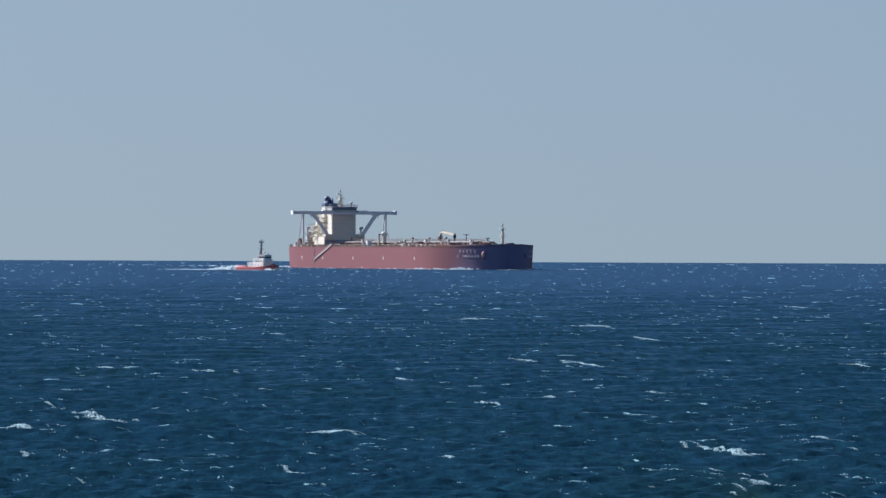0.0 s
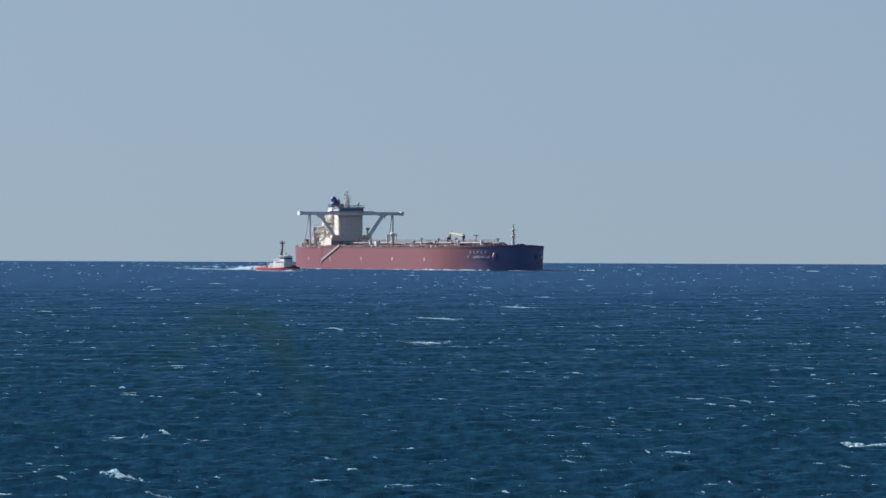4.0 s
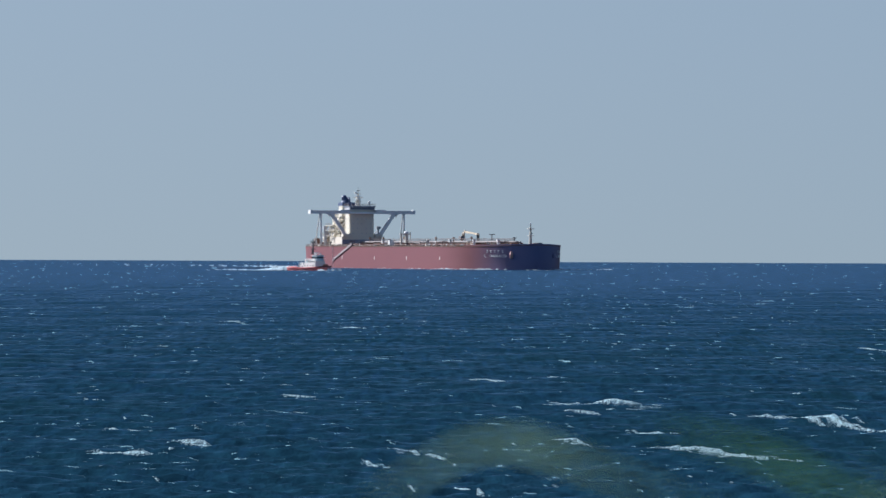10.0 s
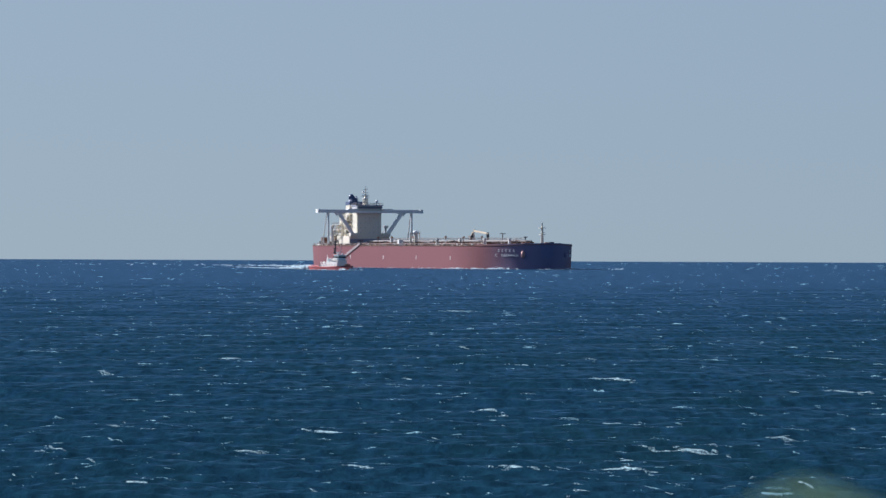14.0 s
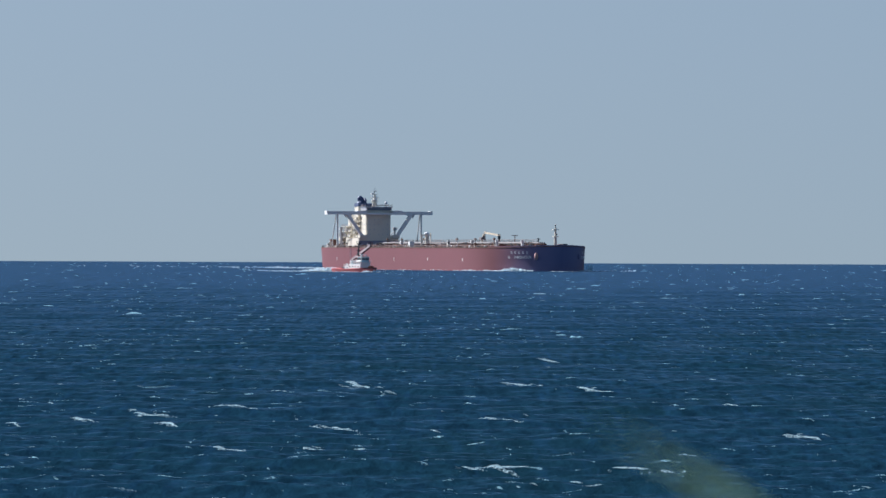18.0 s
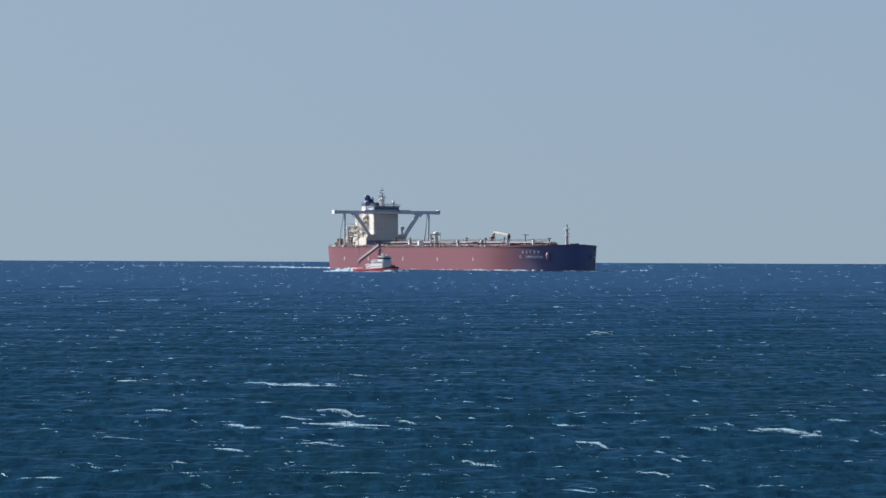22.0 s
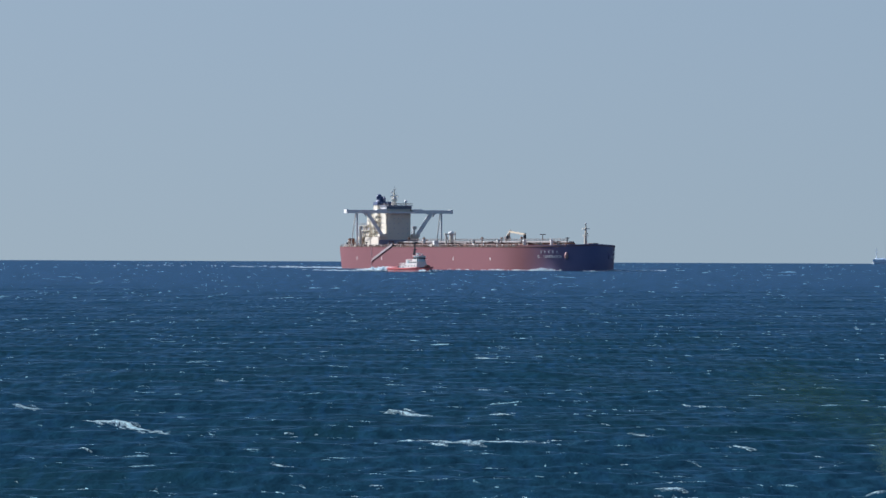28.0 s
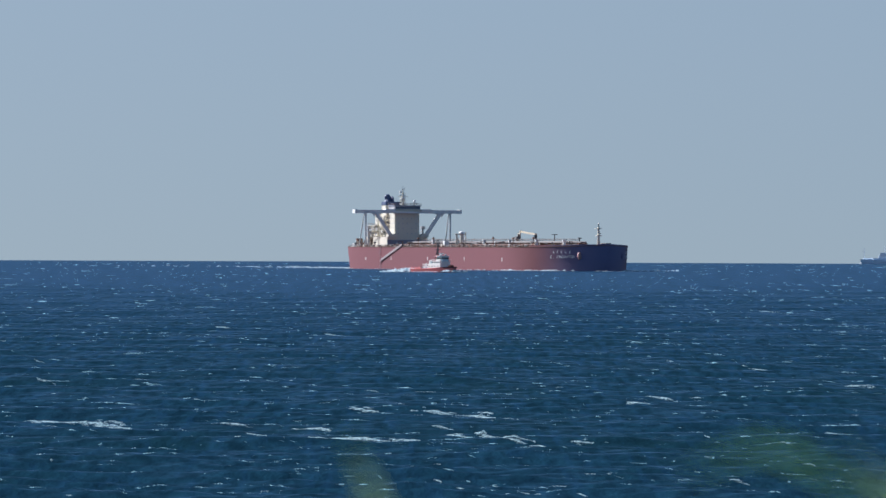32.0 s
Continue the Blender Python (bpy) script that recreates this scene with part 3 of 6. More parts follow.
    # aft house with davits and lifeboat
    part("aft_house", box(A1 - 36, A1 - 22, -9.5, 9.5, z0, 17.4, bev=0.6), CREAM, ship)
    part("aft_house_top", box(A1 - 34, A1 - 23, -8.4, 8.4, 17.4, 23.2, bev=0.6), CREAM, ship)
    for s in (-1, 1):
        bm = ball((0, 0, 0), 1.0)
        bmesh.ops.transform(bm, matrix=Matrix.Translation((A1 - 28, s * 11.5, 16.0)) @ Matrix.Diagonal((4.3, 1.5, 1.5, 1)), verts=bm.verts)
        part("lifeboat", bm, ORANGE, ship, "enclosed lifeboat in its davits", smooth=True)
        for dx in (-31, -25):
            bm = beam((A1 + dx, s * 10.2, z0), (A1 + dx, s * 11.2, 19.0), 0.5, 0.5)
            beam((A1 + dx, s * 11.2, 19.0), (A1 + dx, s * 13.0, 18.2), 0.4, 0.4, bm)
            part("boat_davit", bm, CREAM, ship)
    # overhanging decks, rails, doors and ladders of the after houses
    for z, x0, x1, y in ((14.3, A1 - 37.2, A1 - 21, 9.5), (17.4, A1 - 37.2, A1 - 21, 9.5), (20.3, A1 - 35.2, A1 - 22.4, 8.4), (23.2, A1 - 35.2, A1 - 22.4, 8.4)):
        for s in (-1, 1):
            d = part("house_deck", box(x0, x1, s * (y - 0.3), s * (y + 1.5), z - 0.12, z + 0.12, bev=0.2), CREAM, ship)
            railing([(x0 + 0.2, s * (y + 1.4), z + 0.1), (x1 - 0.2, s * (y + 1.4), z + 0.1)], 1.1, d, RAIL, "deck_rail", 2.2, 0.05)
            for k in range(4):
                x = x0 + 2.2 + k * 3.4
                part("deck_bracket", beam((x, s * (y + 0.1), z - 0.9), (x, s * (y + 1.3), z - 0.15), 0.18, 0.18), CREAM, d)
        part("after_deck_edge", box(x0 - 0.1, x0 + 1.0, -y + 0.4, y - 0.4, z - 0.12, z + 0.12), CREAM, ship)
    for x, z, y in ((A1 - 33.6, 14.5, 9.5), (A1 - 28.0, 14.5, 9.5), (A1 - 24.2, z0 + 0.4, 9.5), (A1 - 31.5, 17.6, 8.4), (A1 - 26.2, 17.6, 8.4), (A1 - 29.5, 20.5, 8.4), (A1 - 24.8, 20.5, 8.4)):
        for s in (-1, 1):
            part("weather_door", box(x - 0.45, x + 0.45, s * (y - 0.02), s * (y + 0.06), z, z + 1.9), DECK_GREY, ship)
            part("house_window", box(x + 1.5, x + 2.2, s * (y - 0.02), s * (y + 0.06), z + 0.9, z + 1.6), BRIDGE_GLASS, ship)
    for s in (-1, 1):
        for k, (x, z, y) in enumerate(((A1 - 30.5, 11.4, 10.2), (A1 - 30.0, 14.4, 10.2), (A1 - 29.0, 17.5, 9.2), (A1 - 28.5, 20.4, 9.2))):
            d = 1 if k % 2 else -1
            part("house_stair", beam((x - 1.9 * d, s * y, z), (x + 1.9 * d, s * y, z + 2.9), 0.8, 0.25), BUFF, ship)
        part("casing_duct", box(A1 - 27.2, A1 - 25.6, s * 5.0, s * 7.6, 23.4, 29.5, bev=0.3, taper=0.1), CREAM, ship)
        for z in (19.2, 21.9, 24.6):
            part("lower_gallery", box(A1 - 21.4, A1 - 13.2, s * 7.0, s * 9.4, z - 0.1, z + 0.1, bev=0.2), CREAM, ship)
    for lev in range(5):
        z = 17.65 + lev * 2.7
        for s in (-1, 1):
            part("gallery_door", box(A1 - 11.6, A1 - 10.7, s * 6.98, s * 7.07, z, z + 1.9), DECK_GREY, house)
            part("gallery_end_plate", box(A1 - 9.7, A1 - 9.4, s * 6.9, s * 8.6, z - 0.2, z + 1.2, bev=0.05), CREAM, house)
    # provision cranes and vents aft
    for x, y, h, r in ((A1 - 18, -15.5, 22.2, 0.5), (A1 - 18, 15.5, 22.2, 0.5), (A1 - 25, -12.5, 19.5, 0.5), (A1 - 25, 12.5, 19.5, 0.5)):
        bm = rod((x, y, z0), (x, y, h), r, n=10)
        box(x - 1.1, x + 1.1, y - 1.0, y + 1.0, h - 0.9, h + 0.6, bm)
        beam((x, y, h - 1.6), (x - 7, y, h - 3.2), 0.4, 0.45, bm)
        part("provision_crane", bm, STEEL, ship)
    for x, y in ((-160, -8), (-156, 8), (-152, -15), (-150, 13), (-157, -1)):
        bm = rod((x, y - 2.0, z0 + 1.5), (x, y + 2.0, z0 + 1.5), 1.2, n=12)
        box(x - 1.3, x + 1.3, y - 2.3, y - 1.9, z0, z0 + 2.4, bm)
        box(x - 1.3, x + 1.3, y + 1.9, y + 2.3, z0, z0 + 2.4, bm)
        part("mooring_winch", bm, RUST, ship)
    bm = rod((-162.5, -11.5, z0), (-162.5, -11.5, z0 + 4.2), 0.35)
    box(-163.8, -160.6, -13.4, -10.2, z0 + 1.6, z0 + 4.9, bm, 0.6)
    part("stern_light_tower", bm, RUST, ship)
    # main mast on the compass deck
    bm = rod((A1 - 7, 0, 33.8), (A1 - 7, 0, 42.6), 0.45, r2=0.26)
    part("main_mast", bm, CREAM, ship)
    legs = ((-1.3, -1.2), (-1.3, 1.2), (1.3, -1.2), (1.3, 1.2))
    for lx, ly in legs:
        part("mast_leg", rod((A1 - 7 + lx, ly, 33.8), (A1 - 7 + lx * 0.2, ly * 0.2, 40.4), 0.2, n=6, r2=0.12), CREAM, ship)
    for k in range(4):
        f, g = 1 - k * 0.2, 1 - (k + 1) * 0.2
        for (ax, ay), (bx, by) in zip(legs, (legs[1], legs[3], legs[0], legs[2])):
            part("mast_brace", rod((A1 - 7 + ax * f, ay * f, 33.8 + k * 1.65), (A1 - 7 + bx * g, by * g, 35.45 + k * 1.65), 0.09, n=5), CREAM, ship)
    part("mast_radar_house", box(A1 - 6.4, A1 - 5.2, -0.8, 0.8, 37.6, 38.5, bev=0.2), WHITE, ship)
    part("mast_signal_box", box(A1 - 7.5, A1 - 6.3, -1.9, -0.7, 40.7, 41.5, bev=0.15), WHITE, ship)
    for z, w in ((36.6, 2.0), (38.6, 2.6), (40.6, 1.5), (42.4, 1.1)):
        part("mast_crosstree", beam((A1 - 7, -w, z), (A1 - 7, w, z), 0.3, 0.3), CREAM, ship)
    part("radar_scanner", beam((A1 - 6.2, -2.1, 39.3), (A1 - 6.2, 1.6, 39.3), 0.35, 0.5), WHITE, ship)
    part("mast_platform", box(A1 - 8.2, A1 - 5.6, -1.5, 1.5, 37.3, 37.6, bev=0.2), CREAM, ship)
    part("whip_aerial", rod((A1 - 7, 0, 42.6), (A1 - 7, 0, 44.4), 0.12), STEEL, ship)
    part("whip_aerial", rod((A1 - 7, 0.9, 42.4), (A1 - 7, 0.9, 43.6), 0.1), STEEL, ship)
    part("whip_aerial", rod((A1 - 5, -4.5, 33.9), (A1 - 5, -4.5, 37.6), 0.1), STEEL, ship)
    part("satellite_dome", ball((A1 - 3, 5.2, 36.0), 0.85), WHITE, ship, "white satellite dome", smooth=True)
    part("dome_post", rod((A1 - 3, 5.2, 33.8), (A1 - 3, 5.2, 35.3), 0.3), CREAM, ship)
    part("dome_arm", beam((A1 - 3, 3.4, 34.9), (A1 - 3, 7.4, 34.9), 0.2, 0.2), CREAM, ship)
    # pipe rack down the deck
    for y in (-5.5, -4.4, -3.2, 3.2, 4.4, 5.5):
        part("cargo_pipe", rod((-102, y, 14.1), (122, y, 14.1), 0.48), PIPE_GREY, ship)
    for y, z, rr in ((-9.5, 12.9, 0.35), (-8.2, 12.9, 0.35), (8.2, 12.9, 0.35), (-14, 12.7, 0.45), (-15.4, 12.7, 0.4), (-19, 12.4, 0.35), (14, 12.7, 0.45)):
        part("service_pipe", rod((-98, y, z), (104 - abs(y) * 1.2, y, z), rr), RUST, ship)
    for i in range(24):
        a = -100 + i * 9.6
        bm = beam((a, -6.2, z0), (a, -6.2, 13.9), 0.5, 0.5)
        beam((a, 6.2, z0), (a, 6.2, 13.9), 0.5, 0.5, bm)
        beam((a, -6.4, 13.7), (a, 6.4, 13.6), 0.5, 0.5, bm)
        part("pipe_trestle", bm, RUST, ship)
    part("catwalk", box(-104, 124, -1.0, 1.0, 14.6, 14.8), RAIL, ship)
    for s in (-1, 1):
        railing([(-104, s, 14.8), (124, s, 14.8)], 1.1, ship, RAIL, "catwalk_railing", 4.0, 0.06)
    for a in (-69, -32, 5, 41, 78, 115):
        a += 18
        bm = box(a - 0.5, a + 0.5, -11.0, -9.8, z0, 15.2, bev=0.1)
        box(a - 0.8, a + 0.8, -11.2, -9.6, 14.7, 15.4, bm, 0.2)
        part("foam_monitor_post", bm, WHITE, ship, "white fire monitor post")
    # valves, vents and lockers over the deck
    r = random.Random(5)
    for i in range(70):
        a, y = r.uniform(-100, 120), r.uniform(-24, 24)
        if abs(y) > deck_half(a) - 4 or abs(y) < 7:
            continue
        h = r.uniform(0.9, 2.6)
        if i % 3:
            bm = rod((a, y, z0), (a, y, z0 + h), 0.3, n=6)
            box(a - 0.6, a + 0.6, y - 0.6, y + 0.6, z0 + h - 0.5, z0 + h, bm, 0.15)
            part("tank_vent", bm, RUST if i % 2 else PIPE_GREY, ship)
        else:
            part("deck_locker", box(a - 1.4, a + 1.4, y - 1, y + 1, z0, z0 + h * 0.8, bev=0.15), CREAM if i % 2 else PIPE_GREY, ship)
    for a in (-78, -55, -20, 32, 60, 88):
        bm = rod((a, -9, z0), (a, -9, 17.0 if a != 60 else 16.3), 0.22)
        box(a - 0.9, a + 0.9, -9.5, -8.5, 15.9, 16.5, bm, 0.2)
        part("vent_riser", bm, RUST, ship)
    # clutter along the deck edges: bitts, fairleads, reels, hose saddles, small vents
    for i in range(170):
        a = -104 + i * 1.37 + r.uniform(-0.5, 0.5)
        s = -1 if i % 3 else 1
        y = s * (deck_half(a) - r.uniform(1.0, 5.0))
        kind = r.random()
        if kind < 0.35:
            bm = rod((a, y, z0), (a, y, z0 + r.uniform(0.8, 1.5)), r.uniform(0.22, 0.4), n=7)
            part("mooring_bitt", bm, DARK if i % 2 else RUST, ship)
        elif kind < 0.6:
            bm = rod((a - 0.5, y - 0.6, z0 + 0.8), (a - 0.5, y + 0.6, z0 + 0.8), 0.55, n=9)
            box(a - 0.8, a - 0.2, y - 0.75, y - 0.6, z0, z0 + 1.0, bm)
            part("hose_reel", bm, RUST if i % 2 else PIPE_GREY, ship)
        elif kind < 0.8:
            part("deck_box", box(a - 0.7, a + 0.7, y - 0.5, y + 0.5, z0, z0 + r.uniform(0.7, 1.3), bev=0.1), (WHITE, RUST, PIPE_GREY)[i % 3], ship)
        else:
            bm = rod((a, y, z0), (a, y, z0 + 1.6), 0.18, n=6)
            rod((a, y, z0 + 1.5), (a + 0.5, y, z0 + 1.2), 0.22, bm, 6)
            part("gooseneck_vent", bm, PIPE_GREY if i % 2 else BUFF, ship)
    # valves, drip trays and supports among the pipes
    for i in range(150):
        a, y = r.uniform(-103, 124), r.uniform(-23, 9)
        if abs(y) > deck_half(a) - 3:
            continue
        h = r.uniform(1.2, 3.4)
        if i % 4 == 0:
            bm = rod((a, y, z0), (a, y, z0 + h), 0.16, n=6)
            rod((a - 0.5, y, z0 + h), (a + 0.5, y, z0 + h), 0.3, bm, 8)
            part("valve_wheel", bm, (RUST, DARK, WHITE)[i % 3], ship)
        elif i % 4 == 1:
            bm = beam((a, y - 1.2, z0), (a, y - 1.2, z0 + h), 0.25, 0.25)
            beam((a, y + 1.2, z0), (a, y + 1.2, z0 + h), 0.25, 0.25, bm)
            beam((a, y - 1.4, z0 + h), (a, y + 1.4, z0 + h), 0.25, 0.3, bm)
            part("pipe_support", bm, (RUST, CREAM, PIPE_GREY)[i % 3], ship)
        elif i % 4 == 2:
            part("drip_tray", box(a - 1.3, a + 1.3, y - 0.7, y + 0.7, z0, z0 + h * 0.45, bev=0.1), (CREAM, RUST, PIPE_GREY, DARK)[i % 3], ship)
        else:
            part("branch_pipe", rod((a, y - 2.2, z0 + h * 0.6), (a, y + 2.2, z0 + h * 0.6), 0.26, n=7), (PIPE_GREY, RUST)[i % 2], ship)
    # stairs and vents round the house and aft
    for s in (-1, 1):
        for lev in range(4):
            z = 17.6 + lev * 2.7
            d = 1 if lev % 2 else -1
            part("outside_stair", beam((A1 - 15 - 2.5 * d, s * 8.0, z), (A1 - 15 + 2.5 * d, s * 8.0, z + 2.7), 0.9, 0.3), BUFF, ship)
    for i in range(46):
        a, y = r.uniform(-160, A1 - 4), r.uniform(-23, 23)
        if abs(y) > deck_half(a) - 2 or abs(y) < 11:
            continue
        h = r.uniform(1.2, 4.2)
        bm = rod((a, y, z0), (a, y, z0 + h), r.uniform(0.25, 0.5), n=8)
        if i % 2:
            ball((a, y, z0 + h), 0.75, bm, 0.6)
        else:
            box(a - 0.9, a + 0.9, y - 0.7, y + 0.7, z0, z0 + h * 0.5, bm, 0.2)
        part("mushroom_vent", bm, (RUST, CREAM, BUFF, DARK)[i % 4], ship)
    part("white_locker", box(11.7, 14.3, -28.6, -26.2, z0, 14.9, bev=0.15), WHITE, ship, "tall white deck locker")
    # midship manifold
    for i in range(5):
        for s in (-1, 1):
            part("manifold_pipe", rod((-4 + i * 2.4, s * 6, 13.4), (-4 + i * 2.4, s * 25, 13.4), 0.4), PIPE_GREY, ship)
    # hose cranes
    bm = rod((15, -19.5, z0), (15, -19.5, 18.0), 1.0, n=12)
    part("crane_pillar", bm, CREAM, ship, "cream hose crane pillar")
    part("crane_cab", ball((15, -19.6, 18.6), 1.5, squash=0.8), WHITE, ship, smooth=True)
    part("crane_column", rod((15, -22.4, z0), (15, -22.4, 18.2), 0.5, n=10), CREAM, ship)
    part("crane_bridge", beam((15, -23.2, 18.2), (15, -17.2, 18.2), 0.7, 0.6), CREAM, ship)
    part("crane_jib", beam((16.8, -19.5, 14.6), (38, -19.5, 13.6), 0.8, 0.9), PIPE_GREY, ship)
    part("crane_ladder", beam((15.0, -17.5, z0), (15.0, -17.5, 19.4), 0.4, 0.4), CREAM, ship)
    bm = rod((5, 15, z0), (5, 15, 16.5), 0.6, n=12)
    part("crane_pillar", bm, CREAM, ship)
    part("crane_tower", beam((5.0, 15, 16.2), (9.5, 15, 20.3), 0.7, 0.7), CREAM, ship)
    part("crane_leg", beam((3.4, 13.6, z0), (7.2, 14.6, 19.2), 0.45, 0.45), CREAM, ship)
    part("crane_leg", beam((7.6, 16.2, z0), (7.4, 15.2, 19.2), 0.45, 0.45), CREAM, ship)
    part("crane_winch_house", box(2.5, 6.5, 13.8, 16.2, 15.6, 17.2, bev=0.4), PIPE_GREY, ship)
    part("crane_jib", beam((8, 15, 19.7), (31, 15, 18.2), 0.7, 0.85), ORANGE, ship, "faded orange crane jib")
    bm = rod((30, 15, z0), (30, 15, 18.8), 0.6)
    box(29.3, 30.7, 14.3, 15.7, 16.4, 18.0, bm, 0.3)
    part("jib_rest", bm, DARK, ship)
    bm = rod((94, 0, z0), (94, 0, 18.2), 0.25)
    beam((94, -1.6, 18.0), (94, 1.6, 18.0), 0.3, 0.35, bm)
    part("lamp_post", bm, PIPE_GREY, ship)
    bm = rod((120, 3, z0), (120, 3, 16.5), 0.3)
    beam((120, 2, 16.2), (120, 4, 16.2), 0.4, 0.4, bm)
    part("lamp_post", bm, DARK, ship)
    # forecastle: foremast, windlasses, stores
    zf = sheer(152) - 0.3
    bm = rod((152.2, 0, zf), (152.2, 0, 22.0), 0.85, r2=0.45, n=10)
    part("foremast", bm, CREAM, ship, "pale steel foremast with lamp platforms")
    for z, w in ((17.2, 1.3), (20.6, 1.6)):
        part("foremast_platform", box(151.0, 153.4, -w, w, z, z + 0.3, bev=0.2), CREAM, ship)
    part("foremast_light", rod((152.2, 0, 22.0), (152.2, 0, 23.2), 0.22), DARK, ship)
    part("foremast_lamp", ball((152.2, 0, 23.3), 0.4), WHITE, ship, smooth=True)
    part("foremast_horn", beam((153.2, 0.0, 18.4), (154.4, 0.0, 18.4), 0.5, 0.5), DARK, ship)
    for y in (-6, 6):
        bm = rod((146, y - 2.0, zf + 0.9), (146, y + 2.0, zf + 0.9), 0.9, n=12)
        box(144.9, 147.1, y - 2.4, y - 2.0, zf - 0.3, zf + 1.6, bm, 0.2)
        part("windlass", bm, RUST, ship)
    part("bow_winch", rod((158, 1.5, zf + 0.9), (158, 4.0, zf + 0.9), 1.0, n=12), DARK, ship)
    part("bosun_store", box(133, 140, -5, 5, zf - 0.6, zf + 0.7, bev=0.4), BUFF, ship)
    for a, y in ((128, -14), (132, 10), (140, -9), (149, -8), (149, 8), (157, -4)):
        part("mooring_bitt", rod((a, y, zf - 0.5), (a, y, zf + 1.2), 0.55), WHITE if a == 149 else DARK, ship)
    # gangway rigged on the starboard side with a pilot ladder
    y = -30.28
    gw = part("gangway", beam((-45, y, 12.2), (-75.5, y, 4.4), 0.45, 0.25), GANGWAY, ship, "faded grey gangway lowered on the ship's side")
    for dy in (-0.22, 0.2):
        part("gangway_rail", beam((-45, y + dy, 13.2), (-75.5, y + dy, 5.4), 0.1, 0.12), STEEL, gw)
        part("gangway_side", beam((-45, y + dy, 12.75), (-75.5, y + dy, 4.95), 0.08, 1.0), GANGWAY, gw)
    for i in range(16):
        f = i / 15
        for dy in (-0.22, 0.2):
            part("gangway_stanchion", rod((-45 - 30.5 * f, y + dy, 12.2 - 7.8 * f), (-45 - 30.5 * f, y + dy, 13.2 - 7.8 * f), 0.06, n=4), STEEL, gw)
    part("gangway_platform", box(-77.5, -75.0, y - 0.5, y + 0.25, 4.1, 4.35), STEEL, gw)
    bm = bmesh.new()
    for dy in (-0.3, 0.3):
        rod((-77.2, y + dy, 12.0), (-77.2, y + dy, 0.6), 0.06, bm, 4)
    for i in range(30):
        beam((-77.2, y - 0.32, 0.8 + i * 0.37), (-77.2, y + 0.32, 0.8 + i * 0.37), 0.12, 0.06, bm)
    part("pilot_ladder", bm, BUFF, ship)
    part("gangway_davit", beam((-45, -29.5, z0), (-45, y, 14.6), 0.4, 0.4), DARK, ship)
    return ship


def ship_pose(t):
    u = t / 32
    th = 0.3205 + 0.03891 * u - 0.00171 * u * u
    return pose(-17.73 + 38.36 * u + 2.06 * u * u, 2998.6 - 124.25 * u, 0, 0, 0, math.degrees(th) - 90)


